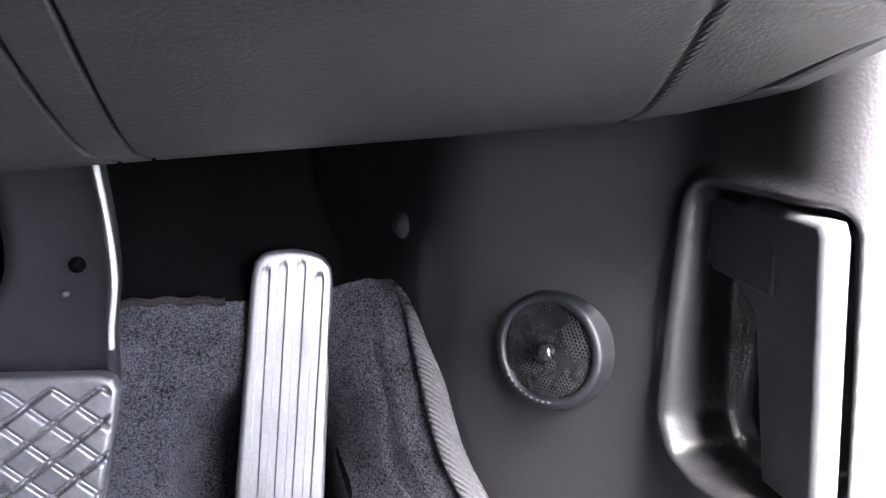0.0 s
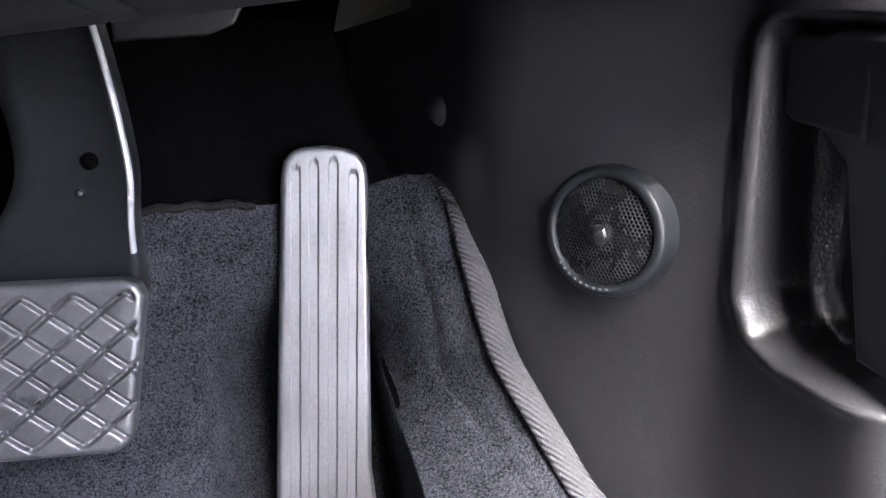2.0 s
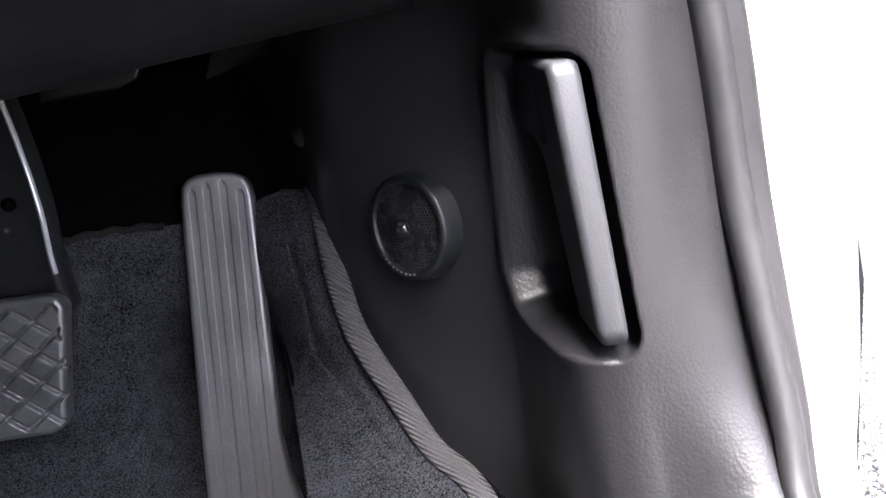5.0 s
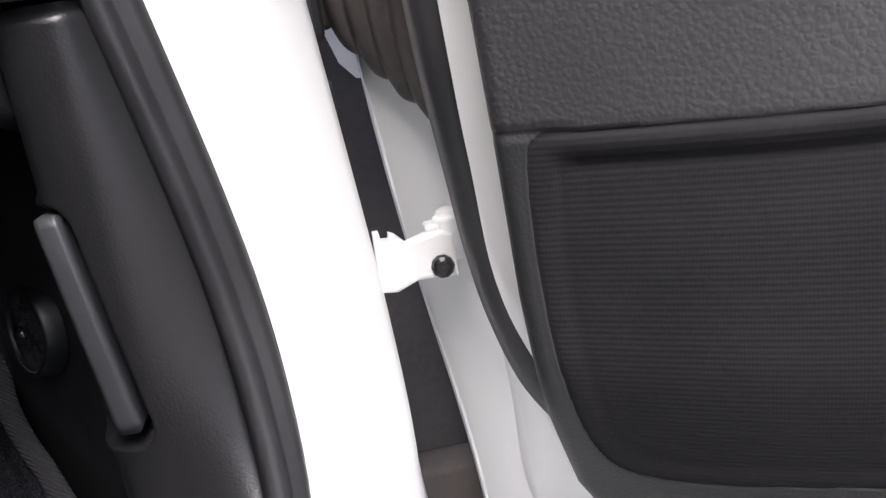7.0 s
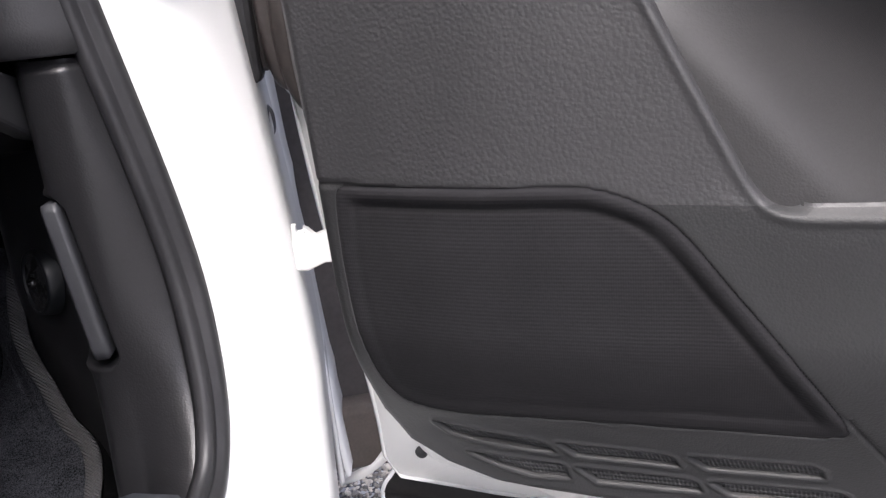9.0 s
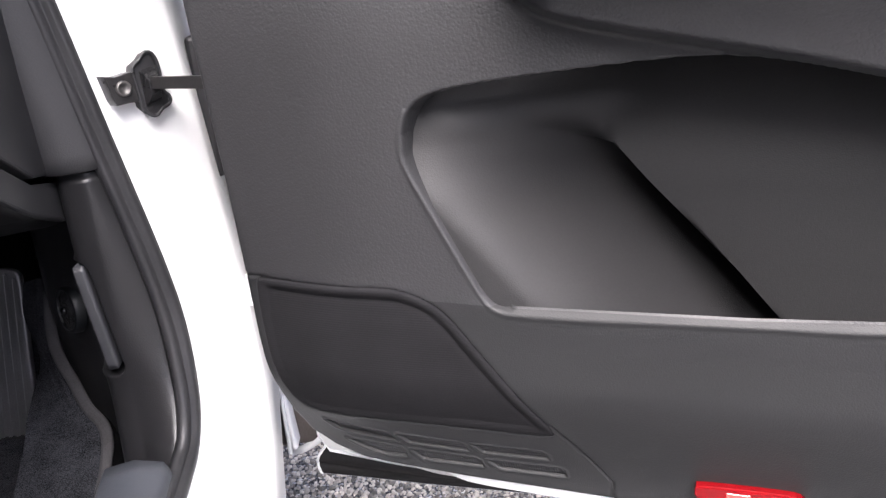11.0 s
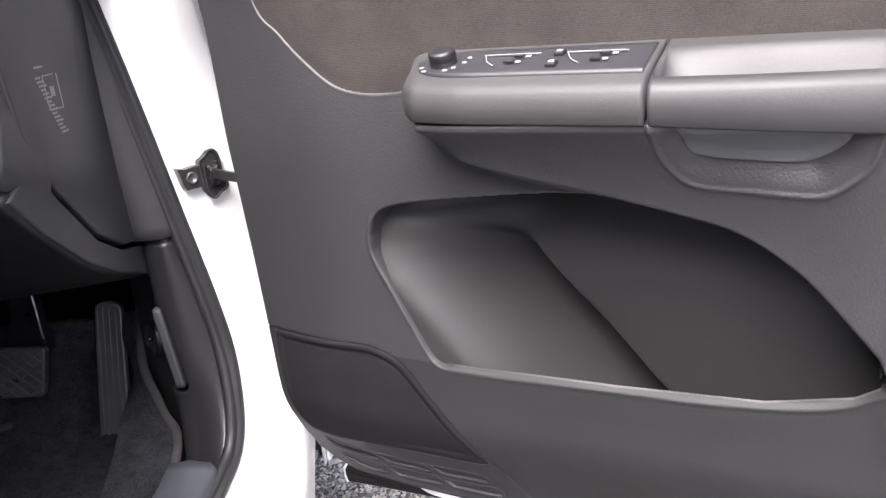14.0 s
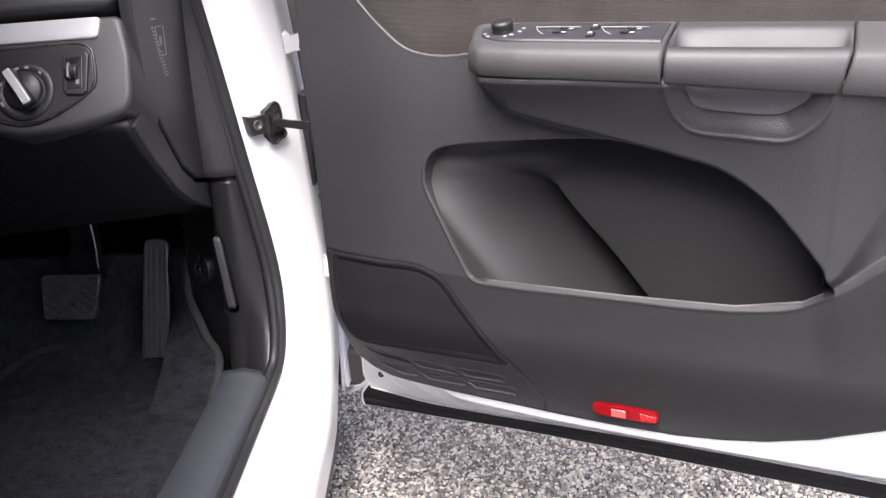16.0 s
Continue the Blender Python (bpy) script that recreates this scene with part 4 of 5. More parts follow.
mesh("vent_frame", v, f, M_CHROME, dash, "thin bright frame round the air vent")
for i in range(4):
    part("louvre", prism([(-1.05, 0.132 + 0.0115 * i), (-0.490, 0.1415 + 0.0115 * i), (-0.489, 0.1440 + 0.0115 * i), (-1.05, 0.1345 + 0.0115 * i)], -0.0175, -0.0125, FM, 0.0008), M_GREY, dash, "grey vent louvre")
for i in range(7):
    part("vent_wheel_rib", prism([(-0.578 + 0.006 * i, 0.111 + 0.0003 * i), (-0.574 + 0.006 * i, 0.111 + 0.0003 * i), (-0.574 + 0.006 * i, 0.121), (-0.578 + 0.006 * i, 0.121)], -0.019, -0.012, FM, 0.001), M_HANDLE, dash, "grey thumbwheel rib")
# bright strip
st = [(-1.05, 0.028), (-0.456, 0.053), (-0.452, 0.057), (-0.450, 0.079), (-0.455, 0.082), (-1.05, 0.056)]
part("trim_strip", prism(st, -0.0035, 0.004, FM, 0.0015, 3), M_CHROME, dash, "satin silver trim strip", True)
# end cap
cap = [(1.150, 1.20), (1.148, 1.075), (1.151, 0.997), (1.160, 0.925), (1.180, 0.886), (1.211, 0.846), (1.285, 0.770), (1.352, 0.733), (1.395, 0.726), (1.42, 1.20)]
CM = Matrix(((0, -1, 0, 0), (1, 0, 0, 0), (0, 0, 1, 0), (0, 0, 0, 1)))
part("end_cap", prism(cap, 0.408, 0.425, CM, 0.003, 2), M_DASH_END, dash, "dark grey fuse box cover at the dash end", False)
side = [(1.104, 0.862), (1.130, 0.874), (1.157, 0.905), (1.178, 0.879), (1.209, 0.839), (1.283, 0.763), (1.351, 0.726), (1.392, 0.718), (1.47, 0.700), (1.500, 0.650), (1.482, 0.650), (1.42, 0.664), (1.325, 0.700), (1.25, 0.740), (1.16, 0.809)]
part("cover_end", prism(side, 0.4105, 0.4255, CM, 0.003, 2), M_DASH, dash)
# printed fuse legend, unreadable rows
for i in range(15):
    y0, z0 = 1.2190 + 0.0024 * i, 0.985 - 0.0050 * i
    part("legend_bar", box(-0.4081, -0.4073, y0, y0 + 0.0115 + 0.003 * ((i * 7) % 3), z0 - 0.0013, z0 + 0.0013, 0, None), M_MARK_DIM, dash)
for y0, y1, z0, z1 in ((1.236, 1.262, 0.9855, 0.9870), (1.246, 1.272, 0.9435, 0.9450), (1.2355, 1.237, 0.9440, 0.9865), (1.2705, 1.272, 0.9440, 0.9865), (1.248, 1.258, 0.960, 0.972), (1.222, 1.242, 0.996, 0.9985)):
    part("legend_frame", box(-0.4081, -0.4073, y0, y1, z0, z1, 0), M_MARK_DIM, dash)

# light switch panel
sw = empty("light_switch_panel", -0.53, 1.10, 0.91, label="black headlight switch panel with a chrome rotary knob", category="light switch")
so = [(-0.63, 0.020), (-0.60, 0.037), (-0.56, 0.041), (-0.482, 0.045), (-0.466, 0.040), (-0.459, 0.030), (-0.455, -0.005), (-0.462, -0.020), (-0.49, -0.042), (-0.525, -0.060), (-0.555, -0.064), (-0.59, -0.054), (-0.622, -0.030)]
part("plate", prism(so, -0.003, 0.012, FM, 0.002, 3), M_BLACK, sw, "", False)
ring = smooth_path(so + so[:1], 90)
path = np.array([fascia(x, e, 0.0008) for x, e in ring])
v, f = sweep(path, round_profile(0.0018, 0.0022, 8), EN)
mesh("surround", v, f, M_GLOSS, sw)
km = FM @ Matrix.Translation((-0.5475, 0, -0.019)) @ Matrix.Rotation(radians(90), 4, "X")
v, f = turned([(0.040, -0.001), (0.040, 0.004), (0.0375, 0.0058), (0.030, 0.006), (0.0275, 0.0045), (0.026, 0.0045), (0.0255, 0.010), (0.0235, 0.0125), (0.0003, 0.013)], km, 56)
mesh("dial", v, f[:-2], M_BLACK, sw, "round black dial")
gm = km @ Matrix.Rotation(radians(-56), 4, "Z")
part("knob_grip", box(-0.0285, 0.0285, -0.0085, 0.0085, 0.011, 0.026, 0.0045, gm, 3), M_GLOSS, sw, "", True)
part("knob_bar", box(-0.027, 0.027, -0.0055, 0.0055, 0.0245, 0.0275, 0.0012, gm, 3), M_CHROME, sw, "bright chrome bar on the knob")
for a, w in ((150, 0.006), (172, 0.005), (120, 0.007), (95, 0.005), (200, 0.008), (222, 0.007), (60, 0.004)):
    pm = km @ Matrix.Rotation(radians(a - 10), 4, "Z") @ Matrix.Translation((0.0325, 0, 0.0062))
    part("symbol_bar", box(-0.0018, 0.0018, -w / 2, w / 2, -0.0002, 0.0004, 0, pm), M_MARK_DIM, sw)
part("dimmer_frame", prism([(-0.499, 0.030), (-0.467, 0.033), (-0.463, 0.028), (-0.464, -0.022), (-0.470, -0.027), (-0.491, -0.026), (-0.496, -0.020)], -0.0065, 0.004, FM, 0.002), M_BLACK, sw)
part("dimmer_well", prism([(-0.493, 0.024), (-0.471, 0.026), (-0.470, -0.018), (-0.490, -0.018)], -0.0072, -0.004, FM, 0.001), M_GLOSS, sw)
dm = FM @ Matrix.Translation((-0.4835, -0.004, 0.004)) @ Matrix.Rotation(radians(90), 4, "Y")
v, f = turned([(0.011, -0.008), (0.012, -0.006), (0.012, 0.006), (0.011, 0.008)], dm, 24)
mesh("dimmer_wheel", v, f, M_BLACK, sw, "", smooth=False)
part("symbol_bar", prism([(-0.486, 0.014), (-0.484, 0.014), (-0.484, -0.006), (-0.486, -0.006)], -0.0175, -0.010, FM, 0.0004), M_MARK_DIM, sw)
part("symbol_bar", prism([(-0.478, -0.006), (-0.4735, -0.006), (-0.4735, -0.013), (-0.478, -0.013)], -0.0088, -0.006, FM, 0.0004), M_MARK_DIM, sw)

# ---------------------------------------------------------------- the open door
DOOR_YAW = -25.0
DO = np.array([-0.184, 1.227, 0.0])
DU = np.array([math.cos(radians(DOOR_YAW)), math.sin(radians(DOOR_YAW)), 0.0])
DW = np.array([DU[1], -DU[0], 0.0])


def dw(u, v, w):
    """A place from the door's own measures: u along it from the hinge side, v up, w towards the cabin."""
    u, v, w = np.broadcast_arrays(np.asarray(u, float), np.asarray(v, float), np.asarray(w, float))
    return DO + u[..., None] * DU + w[..., None] * DW + v[..., None] * np.array([0, 0, 1.0])


DM = Matrix(((DU[0], -DW[0], 0, DO[0]), (DU[1], -DW[1], 0, DO[1]), (0, 0, 1, 0), (0, 0, 0, 1)))
door = new("car_door")
door.matrix_world = DM @ pose(0, 0, 0.24)
tagged(door, label="open white car door with a charcoal inner panel", category="car door")

LEFT_V = [0.4145, 0.419, 0.428, 0.443, 0.470, 0.512, 0.571, 0.630, 0.732, 0.849, 1.017, 1.14]
LEFT_U = [0.120, 0.080, 0.045, 0.020, 0.007, 0.001, -0.004, -0.006, -0.011, -0.019, -0.035, -0.050]
BOT_U = [0.10, 0.196, 0.292, 0.382, 0.468, 0.549, 0.610, 0.668, 0.729, 0.804, 0.90, 1.02]
BOT_V = [0.4145, 0.408, 0.405, 0.402, 0.401, 0.403, 0.409, 0.419, 0.437, 0.474, 0.56, 0.72]
SPK = closed_curve([(0.012, 0.6365), (0.022, 0.6375), (0.06, 0.6372), (0.10, 0.6368), (0.14, 0.6370), (0.172, 0.634), (0.205, 0.617), (0.238, 0.577), (0.270, 0.535), (0.297, 0.493), (0.289, 0.4815), (0.215, 0.4815), (0.119, 0.4815), (0.050, 0.4795), (0.022, 0.493), (0.010, 0.540), (0.006, 0.59), (0.007, 0.629)], 170)
POCKET = np.vstack([smooth_path([(0.183, 0.775), (0.184, 0.755), (0.202, 0.716), (0.231, 0.659), (0.246, 0.632), (0.262, 0.6205), (0.30, 0.619), (0.35, 0.619), (0.469, 0.621), (0.543, 0.621), (0.613, 0.625), (0.66, 0.631), (0.691, 0.641), (0.724, 0.662)], 120),
                    smooth_path([(0.7235, 0.664), (0.705, 0.694), (0.671, 0.736), (0.637, 0.771), (0.590, 0.802), (0.536, 0.818), (0.467, 0.832), (0.40, 0.834), (0.278, 0.824), (0.215, 0.815), (0.192, 0.802), (0.183, 0.780)], 100)])
ARM_U = [0.20, 0.264, 0.287, 0.334, 0.395, 0.467, 0.536, 0.590, 0.637, 0.671, 0.705, 0.723, 0.78, 0.90, 1.05]
ARM_V = [0.93, 0.904, 0.879, 0.863, 0.849, 0.834, 0.818, 0.802, 0.771, 0.736, 0.694, 0.666, 0.712, 0.80, 0.88]
ARM = smooth_path(list(zip(ARM_U, ARM_V)), 160)
FAB = [tuple(p) for p in smooth_path([(0.030, 1.20), (0.052, 1.052), (0.088, 1.009), (0.121, 0.977), (0.155, 0.951), (0.190, 0.9405), (0.235, 0.9395), (0.30, 0.950)], 60)]


def seam_w(u):
    return np.interp(u, [0.255, 0.275, 0.30, 0.35, 0.53, 0.62, 0.72, 0.85, 1.05], [0.030, 0.072, 0.088, 0.096, 0.098, 0.092, 0.078, 0.062, 0.05])


def base_w(u, v):
    w = 0.010 - 0.040 * step(0.55, 0.415, v)
    w = w - 0.016 * step(0.12, -0.04, u) - 0.012 * step(0.85, 1.05, v)
    return w


def crease(v):
    return np.interp(v, [0.50, 0.574, 0.632, 0.682, 0.7366, 0.80, 0.86], [0.556, 0.493, 0.443, 0.398, 0.346, 0.292, 0.25])


def pocket_left(v):
    return np.interp(v, [0.50, 0.62, 0.632, 0.659, 0.716, 0.764, 0.80, 0.83], [0.25, 0.25, 0.244, 0.231, 0.202, 0.183, 0.19, 0.22])


def pocket_w(u, v):
    """The raw shape, with the crease eased out towards the top."""
    cr = crease(v)
    d = 0.005 + 0.075 * step(0.735, 0.80, v)
    h = 1e-4
    a, b = pocket_raw(cr - d, v), pocket_raw(cr + d, v)
    sa, sb = (a - pocket_raw(cr - d - h, v)) / h * 2 * d, (pocket_raw(cr + d + h, v) - b) / h * 2 * d
    t = np.clip((u - cr + d) / (2 * d), 0, 1)
    bend = (2 * t ** 3 - 3 * t ** 2 + 1) * a + (t ** 3 - 2 * t ** 2 + t) * sa + (3 * t ** 2 - 2 * t ** 3) * b + (t ** 3 - t ** 2) * sb
    return np.where(np.abs(u - cr) < d, bend, pocket_raw(u, v))


def pocket_raw(u, v):
    cr, left = crease(v), pocket_left(v)
    q = np.clip((u - left) / (cr - left), -0.1, 1)
    p = 2.3 - 0.4 * step(0.70, 0.81, v)
    cheek = 0.006 - 0.004 * q - 0.082 * np.abs(q) ** p
    back = -0.080 + 0.034 * np.clip((u - cr) / 0.30, 0, 1)
    under = np.clip((v - 0.715) / 0.115, 0, 1.2) ** 1.6
    deep = step(0.79, 0.70, v)
    trench = 0.090 * step(0.170, 0.022, np.abs(cr - u) * np.where(u < cr, 1.0, 12.0)) * deep
    return np.where(u < cr, cheek, back) - trench - 0.042 * under


def panel_w(u, v):
    w = base_w(u, v)
    # arm bulge below the armrest seam
    vc = np.interp(u, ARM[:, 0], ARM[:, 1])
    k = np.clip((v - vc) / np.maximum(0.913 - vc, 0.03), 0, 1)
    head = step(0.262, 0.30, u)
    top = np.maximum(seam_w(u) - 0.004, w)
    foot = 0.030 * step(0.28, 0.33, u) * step(0.80, 0.68, u)
    far = step(0.70, 0.80, u)
    edge = step(vc - 0.004, vc + 0.010 + 0.10 * far, v) * head
    lift = foot + (top - w - foot) * (0.25 * k + 0.75 * k ** 1.7)
    w = w + lift * edge * step(0.935, 0.918, v)
    # pull cup below the handle
    cup = inside_distance(u, v, CUP)
    w = w - 0.014 * step(0.0, 0.036, cup)
    w = w + 0.0028 * np.exp(-((cup + 0.002) / 0.0022) ** 2)
    # swelling along the pocket lip and under it
    pk = inside_distance(u, v, POCKET)
    lip = np.interp(u, [0.18, 0.262, 0.469, 0.613, 0.691, 0.724, 0.747, 0.792, 0.88], [0.64, 0.6205, 0.621, 0.625, 0.641, 0.662, 0.680, 0.722, 0.80])
    below = step(lip + 0.010, lip - 0.004, v)
    tail = step(0.70, 0.74, u)
    w = w + below * (0.0035 + 0.008 * tail) * np.exp(-((v - lip) / (0.035 + 0.04 * tail)) ** 2) * step(0.20, 0.30, u) * step(0.98, 0.80, u)
    w = w + 0.0015 * np.exp(-((pk + 0.002) / 0.0019) ** 2) * (v < 0.80)
    # pocket: a bowed cheek that runs back to a crease, then the back wall
    inner = pocket_w(u, v) - 0.008
    rolled = w - 0.0026
    open_lip = step(lip + 0.020, lip + 0.014, v) * step(0.258, 0.275, u) * step(0.719, 0.711, u)
    w = np.where(pk > 0, w + ((rolled * open_lip + inner * (1 - open_lip)) - w) * step(0.0, 0.0055, pk), w)
    # grille: shallow ridge round a sunken field
    sp = inside_distance(u, v, SPK)
    w = w - 0.008 * step(0.0003, 0.003, sp) - 0.0003 * np.exp(-((sp + 0.001) / 0.0014) ** 2)
    # slots of the vent
    for s in SLOTS:
        d = inside_distance(u, v, s)
        w = w - 0.0050 * step(-0.0004, 0.0014, d) + 0.0011 * np.exp(-((d + 0.0024) / 0.0014) ** 2)
    # joint line that runs down from the grille corner
    t = np.clip((v - 0.425) / (0.497 - 0.425), 0, 1)
    line = 0.350 + (0.298 - 0.350) * t
    w = w - 0.0030 * np.exp(-((u - line) / 0.0013) ** 2) * (v < 0.499)
    line2 = 0.6385
    w = w - 0.0028 * np.exp(-((v - line2) / 0.0012) ** 2) * step(0.03, 0.015, u)
    # well of the cloth insert
    fv = np.interp(u, [p[0] for p in FAB] + [1.2], [p[1] for p in FAB] + [0.95])
    w = w - 0.010 * step(fv + 0.0005, fv + 0.0035, v) + 0.0004 * np.exp(-((v - fv + 0.0018) / 0.0020) ** 2)
    return w


def slot(u0, v0, u1, v1, h, slope=-0.16):
    return [(u0, v0), (u1 - 0.004, v0 + slope * (u1 - u0)), (u1, v0 - 0.003 + slope * (u1 - u0)), (u1 + 0.002, v0 - h + slope * (u1 - u0)), (u0 + 0.012, v0 - h)]


SLOTS = [[(0.048, 0.4665), (0.118, 0.4600), (0.124, 0.4565), (0.129, 0.4500), (0.072, 0.4545), (0.058, 0.4575)],
         [(0.132, 0.4590), (0.196, 0.4560), (0.203, 0.4530), (0.207, 0.4465), (0.143, 0.4490)],
         [(0.213, 0.4560), (0.282, 0.4555), (0.287, 0.4520), (0.289, 0.4465), (0.223, 0.4465)],
         [(0.068, 0.4410), (0.104, 0.4405), (0.130, 0.4390), (0.134, 0.4365), (0.136, 0.4285), (0.112, 0.4275), (0.088, 0.4330)],
         [(0.143, 0.4375), (0.212, 0.4350), (0.217, 0.4325), (0.220, 0.4265), (0.155, 0.4270)],
         [(0.226, 0.4345), (0.298, 0.4345), (0.303, 0.4320), (0.304, 0.4260), (0.238, 0.4260)]]
CUP = smooth_path([(0.527, 0.925), (0.530, 0.893), (0.540, 0.872), (0.560, 0.858), (0.61, 0.8545), (0.655, 0.853), (0.678, 0.866), (0.692, 0.884), (0.702, 0.925)], 70)


def door_panel():
    nu, nv = 700, 430
    vn = np.concatenate([np.linspace(0.4145, 0.47, 70), np.linspace(0.47, 1.14, nv - 69)[1:]])
    sn = np.linspace(0, 1, nu) ** 1.15
    ul = np.interp(vn, LEFT_V, LEFT_U)
    U = ul[:, None] + (1.03 - ul[:, None]) * sn[None]
    vb = np.interp(U, BOT_U, BOT_V) - 0.4145
    V = vn[:, None] + vb * (1 - (vn[:, None] - 0.4145) / (1.14 - 0.4145)) ** 1.5
    # rows follow the pocket lip, so that its edge runs clean
    lip = np.interp(U, [0.18, 0.262, 0.469, 0.613, 0.691, 0.724], [0.64, 0.6205, 0.621, 0.625, 0.641, 0.662])
    col = int(np.argmin(np.abs(U[0] - 0.45)))
    r0 = int(np.argmin(np.abs(V[:, col] - lip[:, col] - 0.003)))
    V = V + (lip + 0.003 - V[r0][None]) * step(0.50, 0.585, V) * step(0.80, 0.69, V) * step(0.25, 0.275, U) * step(0.82, 0.735, U)
    W = panel_w(U, V)
    dl = np.hypot(*[g for g in (U - ul[:, None], 0 * U)])
    db = V - np.interp(U, BOT_U, BOT_V)
    d = np.minimum(dl * 0.94, np.where(U > 0.09, db, 1))
    r = 0.007
    q = 1 - np.clip(d / r, 0, 1)
    W = W - r * (1 - np.sqrt(np.clip(1 - q * q, 0, 1)))
    pts = dw(U, V, W)
    back = dw(U[:, 0] + 0.002, V[:, 0], np.full(len(vn), -0.052))
    pts = np.concatenate([back[:, None], pts], 1)
    low = dw(U[0], V[0] + 0.002, np.full(nu, -0.052))
    low = np.concatenate([back[:1], low], 0)
    pts = np.concatenate([low[None], pts], 0)
    v, f = lattice(pts)
    pk = np.full((nv + 1, nu + 1), -1.0)
    pk[1:, 1:] = inside_distance(U, V, POCKET)
    lim = np.full((nv + 1, nu + 1), 0.0085)
    open_part = (U > 0.268) & (U < 0.716) & (V < lip + 0.014)
    pk[1:, 1:] = np.where(open_part, V - lip, pk[1:, 1:])
    lim[1:, 1:] = np.where(open_part, 0.0031, lim[1:, 1:])
    keep = (pk < lim).reshape(-1)[f].any(1)
    low_rows = np.arange(len(f)) // nu <= r0
    return v, f[keep], low_rows[keep]


def pocket_liner():
    """The pocket's cheek and back wall, which run on down behind the lip."""
    vn = np.linspace(0.535, 0.850, 120)
    s = np.concatenate([np.linspace(-0.04, 1, 90), np.linspace(1, 2, 80)[1:]])
    V, S = np.meshgrid(vn, s, indexing="ij")
    cr, left = crease(V), pocket_left(V)
    U = np.where(S <= 1, left + (cr - left) * S, cr + (0.745 - cr) * (S - 1))
    W = pocket_w(U, V)
    v, f = lattice(dw(U, V, W))
    pk = inside_distance(U, V, POCKET)
    lip = np.interp(U, [0.18, 0.262, 0.469, 0.613, 0.691, 0.724], [0.64, 0.6205, 0.621, 0.625, 0.641, 0.662])
    ok = (pk > -0.0045) | ((V < lip + 0.012) & (U > 0.262) & (U < 0.72))
    keep = ok.reshape(-1)[f].all(1)
    return v, f[keep]


v, f, low_rows = door_panel()
panel = mesh("inner_panel", v, f, M_PANEL, door, "charcoal grained plastic inner panel with a map pocket")
panel.data.materials.append(M_PANEL_FINE)
q = (v - DO) @ np.stack([DU, DW], 1)
cu, cv = q[:, 0][f].mean(1), v[:, 2][f].mean(1)
tail = np.interp(cu, [0.724, 0.747, 0.792, 0.88, 1.05], [0.660, 0.680, 0.722, 0.80, 0.95])
lower = np.where(cu > 0.724, cv < tail, np.where(cu < 0.05, cv < 0.6385, low_rows))
panel.data.polygons.foreach_set("material_index", lower.astype(int).tolist())
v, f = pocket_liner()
liner = mesh("pocket_liner", v, f, M_POCKET_SHADE, door, "charcoal liner of the map pocket, shade put into its colour")
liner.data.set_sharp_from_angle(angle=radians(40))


def filled(outline, fn, n_edge=0, cell=0.004, inset=0.0):
    """A surface over an outline: concentric rings towards the middle, raised by fn(u, v)."""
    o = np.asarray(outline, float)
    c = o.mean(0)
    rings = []
    for k in np.concatenate([np.linspace(1, 0.80, 40), np.linspace(0.80, 0.0005, 30)[1:]]):
        rings.append(c + (o - c) * k)
    g = np.array(rings)
    d = inside_distance(g[..., 0], g[..., 1], o)
    pts = dw(g[..., 0], g[..., 1], fn(g[..., 0], g[..., 1], d))
    return lattice(pts, True)


def cloth_w(u, v, d):
    padded = np.maximum(step(0.595, 0.620, v) * step(0.012, 0.03, u), step(0.185, 0.215, u) * step(0.488, 0.500, v))
    ridge = (0.0005 + 0.0015 * padded) * np.exp(-((d - 0.005) / 0.0046) ** 2) * step(0.0, 0.003, d)
    dip = (0.0003 + 0.0009 * padded) * np.exp(-((d - 0.0128) / 0.0034) ** 2) + 0.0011 * padded * step(0.009, 0.014, d)
    return base_w(u, v) - 0.0008 + 0.0006 * step(0.0, 0.003, d) + ridge - dip


v, f = filled(SPK, cloth_w)
mesh("speaker_cloth", v, f, M_CLOTH, door, "ribbed black speaker cloth")
for s in SLOTS:
    o = np.array(s)
    pts = [dw(*p, float(base_w(p[0], p[1])) - 0.0026) for p in o]
    mesh("vent_mesh", pts, [tuple(range(len(pts)))], M_MESH_VENT, door, "perforated black vent mesh", smooth=False)

# cloth insert above the armrest
us = np.linspace(0.03, 1.03, 120)
fv = np.interp(us, [p[0] for p in FAB] + [1.2], [p[1] for p in FAB] + [0.95]) + 0.0005
rows = np.array([dw(us, np.maximum(fv + k, fv + 0.0) , base_w(us, fv + k) - 0.0016 + 0.0012 * step(0, 0.02, k)) for k in np.linspace(0.0, 0.22, 40)])
v, f = lattice(rows)
mesh("cloth_insert", v, f, M_FABRIC, door, "brown-grey woven cloth insert")


